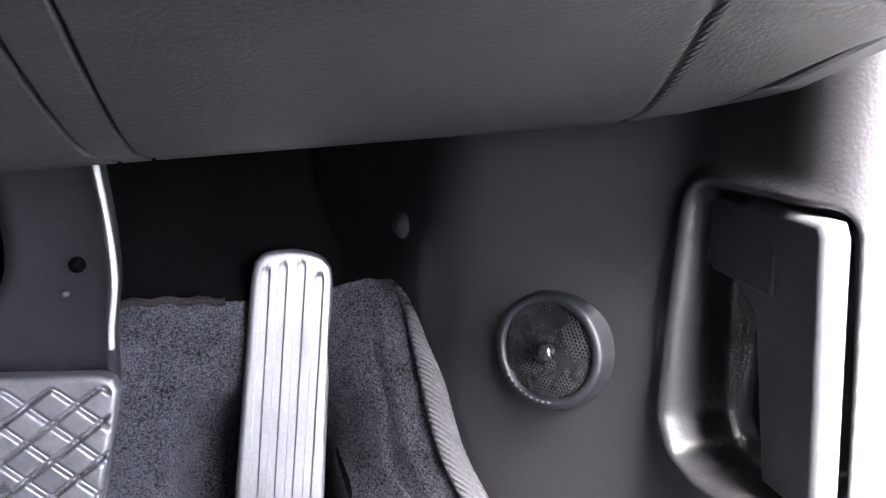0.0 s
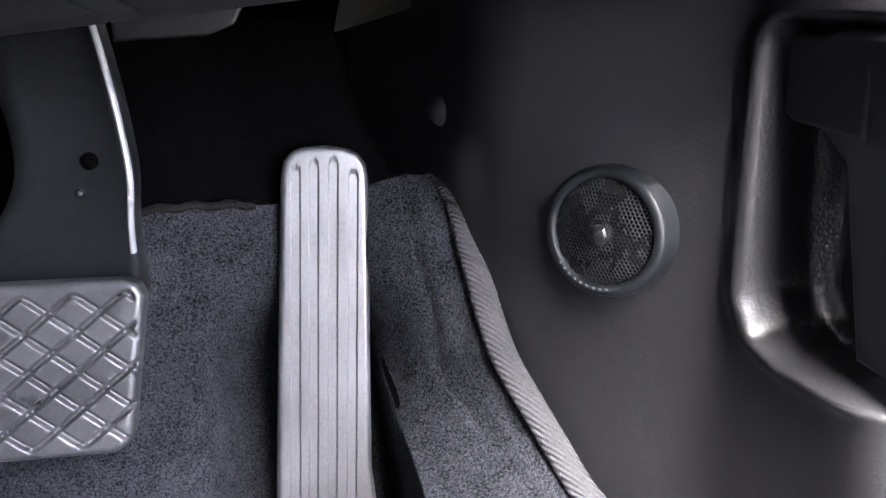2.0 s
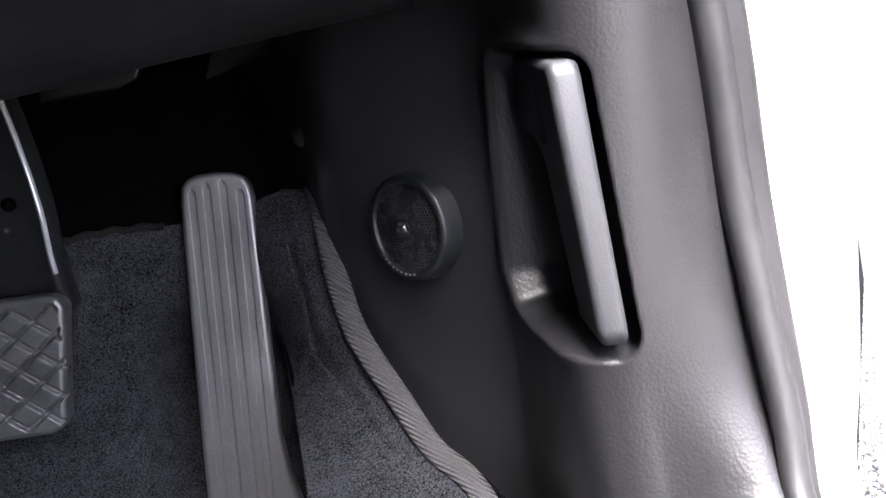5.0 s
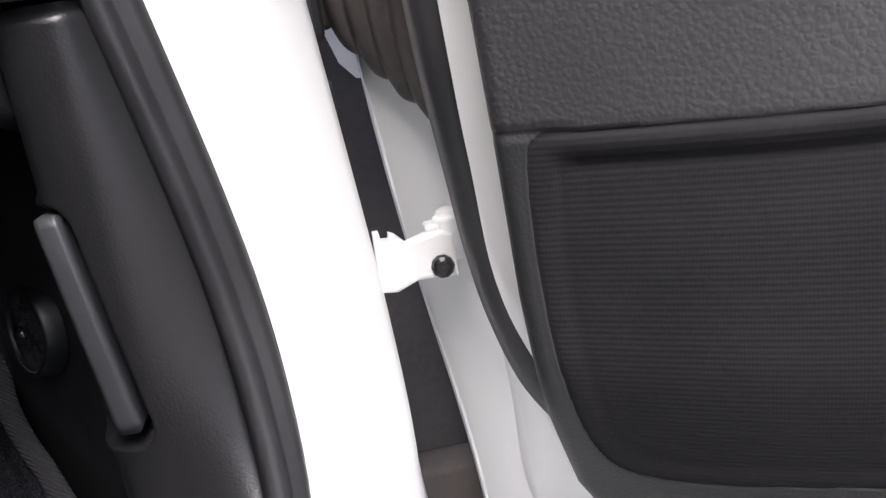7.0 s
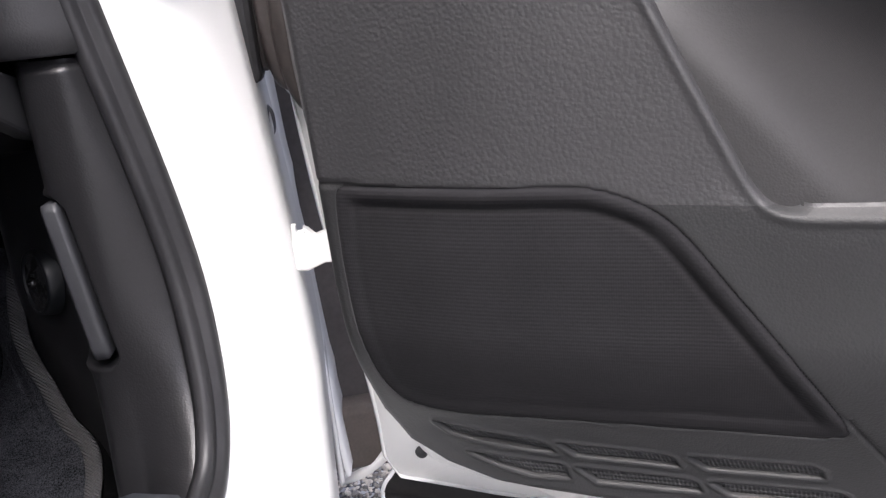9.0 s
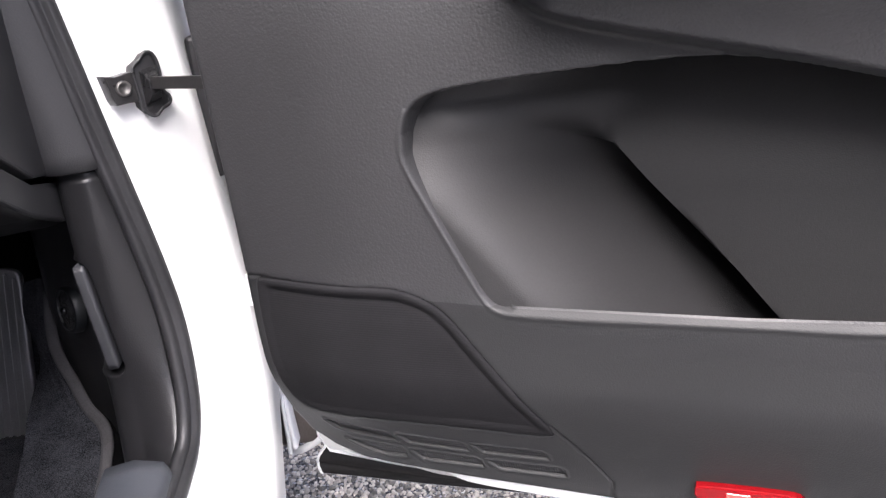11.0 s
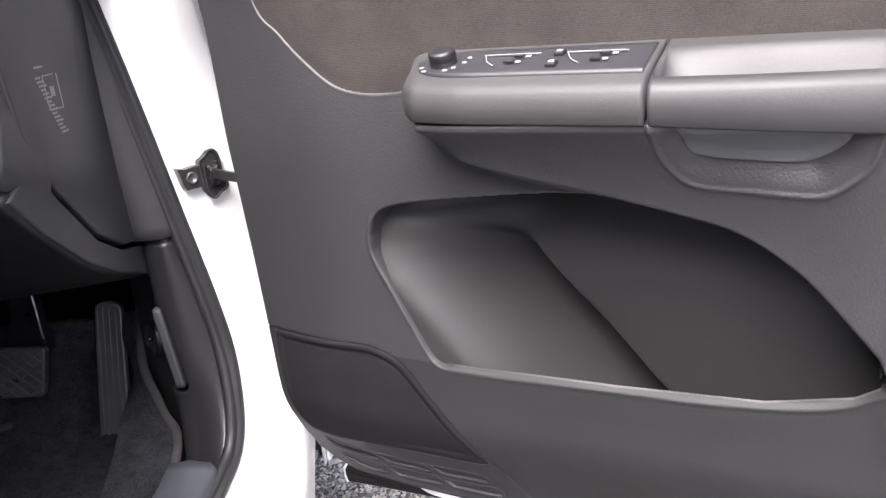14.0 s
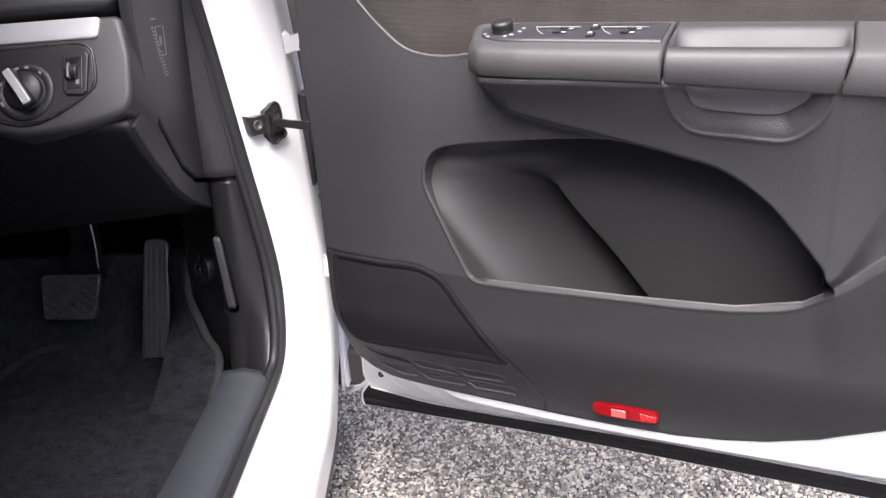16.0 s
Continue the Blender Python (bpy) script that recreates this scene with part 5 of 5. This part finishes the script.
# ---------------------------------------------------------------- armrest
def arm_loft(u0, u1, n, dish=False, nose=False, slant0=0.0, slant1=0.0):
    rows = []
    for u in np.linspace(u0, u1, n):
        s = float(seam_w(u))
        hb = 0.0
        k = 1.0
        if nose:
            q = np.clip((u - u0) / 0.045, 0, 1)
            k = math.sqrt(max(1 - (1 - q) ** 2, 0.0))
        s2 = 0.012 + (s - 0.012) * k
        vs = 0.9215 - (u - 0.28) * 0.022 if u < 0.53 else 0.9160 - (u - 0.53) * 0.065
        vf = 0.957 - (u - 0.28) * 0.014
        vk = 0.983 - (u - 0.28) * 0.008
        vs = vs + (1 - k) * 0.012
        ring = [(vs, 0.0), (vs, s2 * 0.6), (vs + 0.0008, s2 - 0.003), (vs + 0.003, s2 - 0.0005), ((vs + vf) / 2, s2 + 0.0015 * k), (vf - 0.008, s2 - 0.001), (vf - 0.003, s2 - 0.004), (vf, s2 - 0.009)]
        for t in np.linspace(0.06, 1.0, 26):
            w = (s2 - 0.009) * (1 - t) - 0.010 * t
            z = vf + (vk - vf) * t ** 0.8
            if dish:
                e = math.sin(math.pi * np.clip((u - u0) / (u1 - u0), 0, 1)) ** 0.45
                z -= 0.050 * e * float(step(0.05, 0.22, t) * step(0.70, 0.30, t))
            ring.append((z, w))
        k0, k1 = np.clip(1 - (u - u0) / 0.03, 0, 1), np.clip(1 - (u1 - u) / 0.03, 0, 1)
        rows.append([dw(u + (slant0 * k0 + slant1 * k1) * np.clip((z - vs) / (vf - vs), 0, 1), z, w) for z, w in ring])
    rows = np.array(rows)
    first = np.repeat(rows[:1].mean(1, keepdims=True), rows.shape[1], 1)
    last = np.repeat(rows[-1:].mean(1, keepdims=True), rows.shape[1], 1)
    return lattice(np.concatenate([first, rows, last], 0), True)


v, f = arm_loft(0.258, 0.5215, 60, nose=True)
mesh("armrest", v, f, M_ARM, door, "grey soft-touch armrest front")
v, f = arm_loft(0.5255, 0.7025, 60, dish=True, slant1=0.010)
mesh("pull_handle", v, f, M_HANDLE, door, "grey pull handle with a dished top")
v, f = arm_loft(0.7055, 1.02, 60, slant0=0.010)
mesh("armrest_rear", v, f, M_ARM, door, "grey soft-touch armrest rear")
o = smooth_path([(0.546, 0.918), (0.552, 0.893), (0.566, 0.8845), (0.60, 0.8815), (0.642, 0.880), (0.662, 0.888), (0.676, 0.900), (0.682, 0.918)], 40)
g = np.array([o.mean(0) + (o - o.mean(0)) * k for k in (1.0, 0.985, 0.96, 0.8, 0.6, 0.4, 0.2, 0.001)])
rim = np.array([-0.003, 0.0012, 0.0022, 0.0026, 0.0026, 0.0026, 0.0026, 0.0026])[:, None]
v, f = lattice(dw(g[..., 0], g[..., 1], panel_w(g[..., 0], np.minimum(g[..., 1], 0.914)) + rim), True)
mesh("cup_lining", v, f, M_LINING, door, "pale grey lining of the pull cup")

# switch plate on the armrest
def arm_top(u, t):
    """A place on the armrest's top: t from its front edge (0) to its back (1)."""
    s = float(seam_w(u))
    vf = 0.957 - (u - 0.28) * 0.014
    vk = 0.983 - (u - 0.28) * 0.008
    return np.array(dw(u, vf + (vk - vf) * t ** 0.8, (s - 0.009) * (1 - t) - 0.010 * t))


def on_arm(u, t, du=0.01):
    """Frame on the armrest's top: x along it, y towards its back, z out of it."""
    p = arm_top(u, t)
    x = arm_top(u + du, t) - p
    y = arm_top(u, min(t + 0.08, 1)) - arm_top(u, max(t - 0.08, 0))
    x /= np.linalg.norm(x)
    z = np.cross(x, y)
    z /= np.linalg.norm(z)
    y = np.cross(z, x)
    m = Matrix.Identity(4)
    for i in range(3):
        m[i][0], m[i][1], m[i][2], m[i][3] = x[i], y[i], z[i], p[i]
    return m


rows = []
for u in np.linspace(0.285, 0.517, 40):
    q = np.clip((u - 0.285) / 0.05, 0, 1)
    a = 0.42 - 0.29 * math.sqrt(max(1 - (1 - q) ** 2, 0))
    b = 0.46 + 0.20 * math.sqrt(max(1 - (1 - q) ** 2, 0)) + 0.1 * q
    r = np.clip((0.517 - u) / 0.02, 0, 1)
    row = []
    for t in np.linspace(a + (1 - r) * 0.0, b, 9):
        m = on_arm(u, t)
        row.append(np.array(m.translation) + np.array(m.col[2][:3]) * 0.0022)
    lo, hi = on_arm(u, a), on_arm(u, b)
    row = [np.array(lo.translation) - np.array(lo.col[2][:3]) * 0.002] + row + [np.array(hi.translation) - np.array(hi.col[2][:3]) * 0.002]
    rows.append(row)
v, f = lattice(rows)
switches = mesh("switch_plate", v, f, M_SWITCH, door, "dark grey switch plate on the armrest")
km = on_arm(0.317, 0.42)
v, f = turned([(0.0135, -0.002), (0.0135, 0.005), (0.0128, 0.0065), (0.0135, 0.008), (0.0135, 0.0125), (0.0128, 0.0148), (0.010, 0.0160), (0.0055, 0.0164), (0.0003, 0.0161)], km, 40)
mesh("mirror_knob", v, f[:-2], M_BLACK, switches, "black mirror adjusting knob")
for u0, t0 in ((0.296, 0.30), (0.303, 0.22), (0.333, 0.30), (0.340, 0.42), (0.341, 0.55), (0.326, 0.24)):
    part("symbol_bar", box(-0.0022, 0.0022, -0.0014, 0.0014, 0.0020, 0.0030, 0, on_arm(u0, t0)), M_MARK, switches)
for u0 in (0.392, 0.474):
    m = on_arm(u0, 0.42)
    part("window_switch", prism([(-0.020, -0.012), (0.020, -0.010), (0.022, 0.012), (-0.032, 0.012)], -0.0040, -0.001, m @ Matrix.Rotation(radians(90), 4, "X"), 0.0015, 2), M_SWITCH, switches, "rocker window switch")
    line = smooth_path([(-0.034, 0.0125), (-0.026, -0.004), (-0.017, -0.013)], 12)
    path = np.array([(m @ Vector((x, y, 0.0038)))[:] for x, y in line])
    v, f = sweep(path, round_profile(0.0009, 0.0007, 6), np.array(m.col[2][:3]))
    mesh("edge_line", v, f, M_MARK_DIM, switches)
    path = np.array([(m @ Vector((x, 0.0132, 0.0038)))[:] for x in np.linspace(-0.034, 0.022, 8)])
    v, f = sweep(path, round_profile(0.0008, 0.0006, 6), np.array(m.col[2][:3]))
    mesh("edge_line", v, f, M_MARK_DIM, switches)
    for dx, dy in ((0.006, -0.007), (0.012, 0.006)):
        part("window_symbol", box(dx - 0.0024, dx + 0.0024, dy - 0.0020, dy + 0.0020, 0.0040, 0.0048, 0.0003, m), M_MARK, switches, "pale window symbol")
        part("button_ridge", box(dx - 0.014, dx - 0.004, dy - 0.002, dy + 0.002, 0.0038, 0.0062, 0.0008, m), M_BLACK, switches)
for t0 in (0.30, 0.56):
    part("lock_button", box(-0.005, 0.005, -0.0055, 0.0055, 0.001, 0.0055, 0.0012, on_arm(0.432, t0)), M_BLACK, switches, "black lock button")
    part("lock_symbol", box(-0.0026, 0.0026, -0.0022, 0.0022, 0.0050, 0.0060, 0, on_arm(0.432, t0)), M_MARK, switches)

# red reflector in the lower edge
ro = smooth_path([(0.4262, 0.4315), (0.4270, 0.4375), (0.4315, 0.4405), (0.470, 0.4415), (0.505, 0.4410), (0.5165, 0.4390), (0.5215, 0.4345), (0.5205, 0.4265), (0.515, 0.4240), (0.480, 0.4230), (0.440, 0.4232), (0.430, 0.4260), (0.4262, 0.4315)], 48)[:-1]
reflector = part("reflector", prism([tuple(p) for p in ro], 0.0175, 0.034, DM, 0.002, 2), M_RED, door, "red warning reflector")
part("reflector_window", prism([(0.4545, 0.4250), (0.4755, 0.4250), (0.4752, 0.4370), (0.4542, 0.4370)], 0.0167, 0.020, DM, 0.0008, 1), M_RED_PALE, reflector, "pale lens of the reflector")
for i in range(6):
    x = 0.4960 + 0.0038 * i
    part("reflector_rib", prism([(x, 0.4265), (x + 0.0030, 0.4265), (x + 0.0030, 0.4370 - 0.0004 * i), (x, 0.4372 - 0.0004 * i)], 0.0167, 0.020, DM, 0.0006, 1), M_RED_MID, reflector, "bright red rib of the reflector")


# ---------------------------------------------------------------- white door shell behind the panel
def shell():
    """Rings from behind the panel out to the door's edge: down the hinge side and along the bottom."""
    inner = [(-0.035, 1.14), (-0.025, 1.0), (-0.010, 0.85), (0.0, 0.73), (0.006, 0.62), (0.012, 0.54), (0.024, 0.48), (0.05, 0.447), (0.10, 0.433), (0.20, 0.425), (0.40, 0.420), (0.60, 0.425), (0.80, 0.47), (1.0, 0.70)]
    mid = [(-0.070, 1.14), (-0.060, 1.0), (-0.047, 0.85), (-0.037, 0.73), (-0.031, 0.62), (-0.022, 0.54), (0.018, 0.464), (0.05, 0.437), (0.10, 0.420), (0.16, 0.405), (0.22, 0.395), (0.40, 0.389), (0.60, 0.390), (0.80, 0.394), (1.05, 0.40)]
    groove = [(-0.060, 1.14), (-0.054, 1.0), (-0.046, 0.85), (-0.040, 0.73), (-0.035, 0.62), (-0.027, 0.54), (0.018, 0.44), (0.050, 0.392), (0.10, 0.350), (0.20, 0.335), (0.40, 0.338), (0.60, 0.340), (0.80, 0.342), (1.05, 0.345)]
    outer = [(-0.172, 1.14), (-0.166, 1.0), (-0.158, 0.85), (-0.152, 0.70), (-0.142, 0.60), (-0.132, 0.50), (-0.113, 0.39), (-0.1055, 0.325), (-0.1035, 0.284), (-0.1005, 0.266), (-0.091, 0.2570), (-0.065, 0.2545), (-0.025, 0.2510), (0.05, 0.2457), (0.2, 0.2477), (0.4, 0.2542), (0.6, 0.2572), (0.8, 0.2572), (1.05, 0.2577)]
    deep = [(-0.090, 1.14), (-0.084, 1.0), (-0.076, 0.85), (-0.070, 0.73), (-0.067, 0.62), (-0.065, 0.54), (-0.058, 0.43), (-0.046, 0.325), (0.04, 0.290), (0.20, 0.290), (0.40, 0.294), (0.60, 0.298), (0.80, 0.300), (1.05, 0.302)]
    deep2 = [(u - 0.012, v - 0.02 * (v < 0.34)) for u, v in deep]
    cols = []
    for o, w in ((inner, -0.050), (mid, -0.066), (mid, -0.072), (groove, -0.118), (groove, -0.132), (deep, -0.215), (deep2, -0.243), (outer, -0.258)):
        p = smooth_path(o, 200)
        cols.append((p, w))
    # along the bottom the shell stands nearly flush with the panel, with an undercut to the apron
    low = [(p[:, 1] < 0.50) * step(0.10, 0.20, p[:, 0]) for p, w in cols]
    slope = [0.008, 0.026, 0.030, -0.008, 0.0, 0.0, 0.0, 0.0]
    rows = [dw(p[:, 0], p[:, 1], w + k * b) for (p, w), k, b in zip(cols, slope, low)]
    rows[2] = dw(cols[2][0][:, 0] - 0.004 * (1 - low[2]), cols[2][0][:, 1] - 0.002 - 0.005 * low[2], -0.080 + 0.032 * low[2])
    mid2 = (cols[4][0] + cols[5][0]) / 2
    rows.insert(5, dw(mid2[:, 0] + 0.004, mid2[:, 1] + 0.002, -0.170))
    for at, (fold, wide) in zip((7, 8, 9), ((0.40, 0.0030), (0.55, -0.0025), (0.70, 0.0020))):
        rows.insert(at, rows[6] * (1 - fold) + rows[-2] * fold + (wide * DU)[None])
    rows.append(rows[-1] + 0.004 * np.array(DW) * -1 - np.array([0, 0, 0.0]))
    return lattice(np.array(rows).transpose(1, 0, 2))


v, f = shell()
mesh("shell", v, f, M_WHITE, door, "white painted sheet metal door shell")
p = smooth_path([(-0.172, 1.14), (-0.158, 0.85), (-0.142, 0.60), (-0.113, 0.39), (-0.1055, 0.325), (-0.1035, 0.284), (-0.1005, 0.266), (-0.091, 0.2570), (-0.065, 0.2545), (-0.025, 0.2510), (0.05, 0.2457), (0.2, 0.2477), (0.4, 0.2542), (0.6, 0.2572), (0.8, 0.2572), (1.05, 0.2577)], 60)
outer_skin = np.concatenate([dw(p[:, 0], p[:, 1], -0.252)[None], dw(p[:, 0] - 0.003, p[:, 1] - 0.003, -0.256)[None], dw(p[:, 0], p[:, 1], -0.262)[None], dw(np.full(60, 0.5), np.linspace(1.14, 0.8, 60), -0.285)[None]], 0)
v, f = lattice(outer_skin)
mesh("outer_skin", v, f, M_WHITE, door, "white painted outer skin")
top = np.array([dw(u, 1.14, w) for u in (-0.17, 1.04) for w in (0.0, -0.285)])
mesh("waist_rail", top, [(0, 1, 3, 2)], M_BLACK, door, "black waist rail", smooth=False)

# rubber seal round the door shell
sp = smooth_path([(-0.078, 1.14, -0.125), (-0.070, 1.0, -0.125), (-0.058, 0.80, -0.122), (-0.053, 0.69, -0.123), (-0.0514, 0.652, -0.127), (-0.0515, 0.60, -0.145), (-0.0505, 0.554, -0.158), (-0.044, 0.51, -0.163), (-0.030, 0.466, -0.165), (-0.009, 0.437, -0.162), (0.012, 0.405, -0.158), (0.045, 0.385, -0.150)], 110)
v, f = sweep(dw(sp[:, 0], sp[:, 1], sp[:, 2]), [(-0.024, -0.006), (-0.021, 0.009), (-0.010, 0.0165), (0.002, 0.0150), (0.005, 0.0105), (0.009, 0.0130), (0.015, 0.007), (0.017, -0.002), (0.012, -0.010), (-0.016, -0.012)], DW)
mesh("edge_seal", v, f, M_RUBBER, door, "black rubber seal round the door edge")
# rubber apron hanging from the shell's outer lip along the whole bottom edge
uu = np.linspace(-0.098, 1.05, 110)
top_v = np.interp(uu, [-0.098, -0.065, -0.025, 0.05, 0.2, 0.4, 0.6, 0.8, 1.05], [0.2580, 0.2545, 0.2510, 0.2457, 0.2477, 0.2542, 0.2572, 0.2572, 0.2577])
low_v = np.interp(uu, [-0.098, -0.040, 0.05, 0.2, 0.4, 0.6, 0.8, 1.05], [0.2075, 0.2104, 0.2121, 0.2184, 0.2201, 0.2195, 0.2197, 0.2197])


def apron_row(k, w, dv=0.0):
    lean = -0.018 * step(-0.03, -0.098, uu) * math.sin(math.pi * min(k, 1.0) * 0.72)
    return dw(uu + lean, top_v + (low_v - top_v) * k + dv, np.full(len(uu), w))


rows = np.stack([apron_row(0.0, -0.2625, 0.003), apron_row(0.04, -0.2615), apron_row(0.30, -0.2590), apron_row(0.55, -0.2605), apron_row(0.62, -0.2640), apron_row(0.70, -0.2625), apron_row(0.94, -0.2625), apron_row(1.0, -0.2640), apron_row(1.0, -0.276, -0.002)], 1)
v, f = lattice(rows)
mesh("bottom_seal", v, f, M_APRON, door, "black rubber apron along the door's bottom edge")
v, f = sweep(smooth_path(rows[0, :8], 24), round_profile(0.0022, 0.0022, 8), DW)
mesh("apron_edge", v, f, M_WHITE, door, "white edge of the door's outer skin")
rows = np.stack([apron_row(1.0, -0.2650, -0.001), apron_row(1.0, -0.267, -0.003), apron_row(1.0, -0.272, -0.004), apron_row(1.0, -0.280, -0.002)], 1)
v, f = lattice(rows)
mesh("hem", v, f, M_WHITE, door, "white folded hem")
hm = Matrix.Translation(dw(-0.0560, 0.2965, -0.2420).tolist()) @ Vector(DW.tolist()).to_track_quat("Z", "Y").to_matrix().to_4x4()
v, f = turned([(0.0066, -0.004), (0.0066, 0.001), (0.0056, 0.0020), (0.0003, 0.0015)], hm, 28)
mesh("hole_plug", v, f[:-2], M_RUBBER, door, "round black rubber plug")

# ---------------------------------------------------------------- hinge, check strap, cable boot
hinge = empty("door_hinge", -0.20, 1.465, 0.51, label="white painted door hinge with a black bolt cap", category="hinge", group="door hinges")
arm = [(-0.228, 0.5100), (-0.226, 0.552), (-0.222, 0.552), (-0.221, 0.546), (-0.216, 0.5455), (-0.2155, 0.550), (-0.2115, 0.548), (-0.205, 0.541), (-0.190, 0.545), (-0.178, 0.546), (-0.172, 0.543), (-0.172, 0.512), (-0.185, 0.5135), (-0.200, 0.514), (-0.216, 0.508)]
part("arm", prism(arm, 1.462, 1.476, None, 0.0025, 2), M_WHITE, hinge)
v, f = turned([(0.0108, -0.016), (0.0108, 0.012), (0.0100, 0.014), (0.0085, 0.0145), (0.0075, 0.0145), (0.0075, 0.0175), (0.0065, 0.0185), (0.0045, 0.0187), (0.0042, 0.0200), (0.0003, 0.0202)], Matrix.Translation((-0.1725, 1.477, 0.5385)), 28)
mesh("pin_barrel", v, f[:-1], M_WHITE, hinge, "white hinge barrel with a pin")
part("door_leaf", box(-0.1525, -0.1445, 1.462, 1.490, 0.512, 0.562, 0.002), M_WHITE, hinge)
part("door_leaf", box(-0.168, -0.150, 1.470, 1.486, 0.529, 0.550, 0.002), M_WHITE, hinge)
part("knuckle", box(-0.190, -0.180, 1.468, 1.484, 0.538, 0.550, 0.002), M_WHITE, hinge)
bmat = Matrix.Translation((-0.1825, 1.4625, 0.5215)) @ Vector((-0.1, -1, 0.15)).to_track_quat("Z", "Y").to_matrix().to_4x4()
v, f = turned([(0.0082, -0.004), (0.0082, 0.006), (0.0070, 0.0085), (0.0045, 0.0095), (0.0003, 0.0096)], bmat, 10)
mesh("bolt_cap", v, f[:-2], M_GLOSS, hinge, "black bolt cap", smooth=False)

copy_thing(hinge, pose(-0.245, 1.459, 0.925))
strap = empty("check_strap", -0.30, 1.41, 0.812, label="black door check strap bolted to the white pillar", category="door check")
wn_ = Vector((0.60, -0.80, 0.04)).normalized()
xa = Vector((0.79, 0.61, 0)).normalized()
za = xa.cross(wn_) * -1
pm = Matrix.Identity(4)
for i in range(3):
    pm[i][0], pm[i][1], pm[i][2], pm[i][3] = xa[i], -wn_[i], za[i], (-0.3125, 1.4065, 0.811)[i]
part("plate", prism([(-0.018, 0.016), (-0.006, 0.0135), (0.008, 0.016), (0.020, 0.017), (0.020, -0.017), (0.004, -0.0165), (-0.010, -0.0175), (-0.0125, -0.012)], -0.003, 0.020, pm, 0.0012), M_STEEL_BLACK, strap)
v, f = turned([(0.0088, 0.0), (0.0088, 0.0022), (0.0076, 0.0034), (0.0060, 0.0034), (0.0052, 0.0012), (0.0003, 0.0010)], pm @ Matrix.Translation((0.0005, -0.003, 0)) @ Matrix.Rotation(radians(90), 4, "X"), 28)
mesh("bolt", v, f[:-2], M_STEEL_WORN, strap, "worn steel bolt ring")
collar = [(0.0135, 0.016), (0.0150, 0.022), (0.0240, 0.028), (0.0300, 0.0345), (0.0375, 0.0345), (0.0425, 0.028), (0.0445, 0.014), (0.0440, -0.008), (0.0500, -0.016), (0.0490, -0.024), (0.0380, -0.029), (0.0310, -0.0350), (0.0240, -0.0335), (0.0165, -0.024), (0.0150, -0.006)]
part("collar", prism(collar, -0.006, 0.020, pm, 0.003, 3), M_RUBBER, strap, "black rubber collar", True)
lip = np.array([(pm @ Vector((x, -0.0065, z)))[:] for x, z in smooth_path(collar + collar[:1], 64)])
v, f = sweep(lip, round_profile(0.0022, 0.0022, 8), tuple(wn_))
mesh("collar_lip", v, f, M_RUBBER, strap)
core = bmesh.new()
for (hw, hh), y in (((0.0105, 0.020), -0.005), ((0.0085, 0.016), -0.012), ((0.0060, 0.0085), -0.017)):
    for x, z in ((-1, -1), (1, -1), (1, 1), (-1, 1)):
        core.verts.new((0.031 + x * hw, y, z * hh - 0.001 + 0.002 * x))
core.verts.ensure_lookup_table()
for k in (0, 4):
    for i in range(4):
        core.faces.new([core.verts[k + j] for j in (i, (i + 1) % 4, 4 + (i + 1) % 4, 4 + i)])
core.faces.new([core.verts[j] for j in (8, 9, 10, 11)])
core.transform(pm)
part("housing_core", core, M_GLOSS, strap)
a = np.array(pm @ Vector((0.030, -0.012, 0.002)))[:3]
b = np.array(dw(-0.005, 0.822, -0.05))
path = np.array([a + (b - a) * t for t in np.linspace(0, 1.1, 12)])
v, f = sweep(path, [(-0.0065, -0.003), (-0.0065, 0.003), (0.0065, 0.003), (0.0065, -0.003)], (0, 0, 1))
mesh("rod", v, f, M_STEEL_BLACK, strap, "dark steel rod", smooth=False)

boot = empty("cable_boot", -0.21, 1.45, 0.68, label="corrugated black rubber cable boot between pillar and door", category="cable boot")
path = smooth_path([(-0.250, 1.520, 0.765), (-0.236, 1.520, 0.765), (-0.215, 1.512, 0.745), (-0.190, 1.490, 0.715), (-0.168, 1.462, 0.690), (-0.160, 1.450, 0.685)], 70)
t = np.gradient(path, axis=0)
t /= np.linalg.norm(t, axis=1, keepdims=True)
up = np.array([0, 0, 1.0])
rows = []
for i, (p, d) in enumerate(zip(path, t)):
    s = np.cross(d, up)
    s /= np.linalg.norm(s)
    q = np.cross(s, d)
    r = 0.0185 + 0.0085 * abs(math.sin(i * 0.24)) ** 0.7
    rows.append([p + r * 0.8 * math.cos(a) * s + (r * 1.0 + 0.048) * math.sin(a) * np.array([0, 0, 1.0]) for a in np.linspace(0, 2 * math.pi, 24, endpoint=False)])
v, f = lattice(rows, True)
mesh("bellows", v, f, M_RUBBER_BROWN, boot)
part("flange", box(-0.252, -0.232, 1.485, 1.535, 0.680, 0.855, 0.006), M_RUBBER, boot)
gm = Matrix.Translation((-0.2385, 1.532, 0.640)) @ Vector((1.0, -0.15, 0)).to_track_quat("Z", "Y").to_matrix().to_4x4()
v, f = turned([(0.016, -0.004), (0.016, 0.003), (0.012, 0.006), (0.010, 0.003), (0.0003, 0.003)], gm, 28)
mesh("pillar_grommet", v, f[:-2], M_RUBBER, None, "round black rubber grommet in the pillar side", category="grommet")
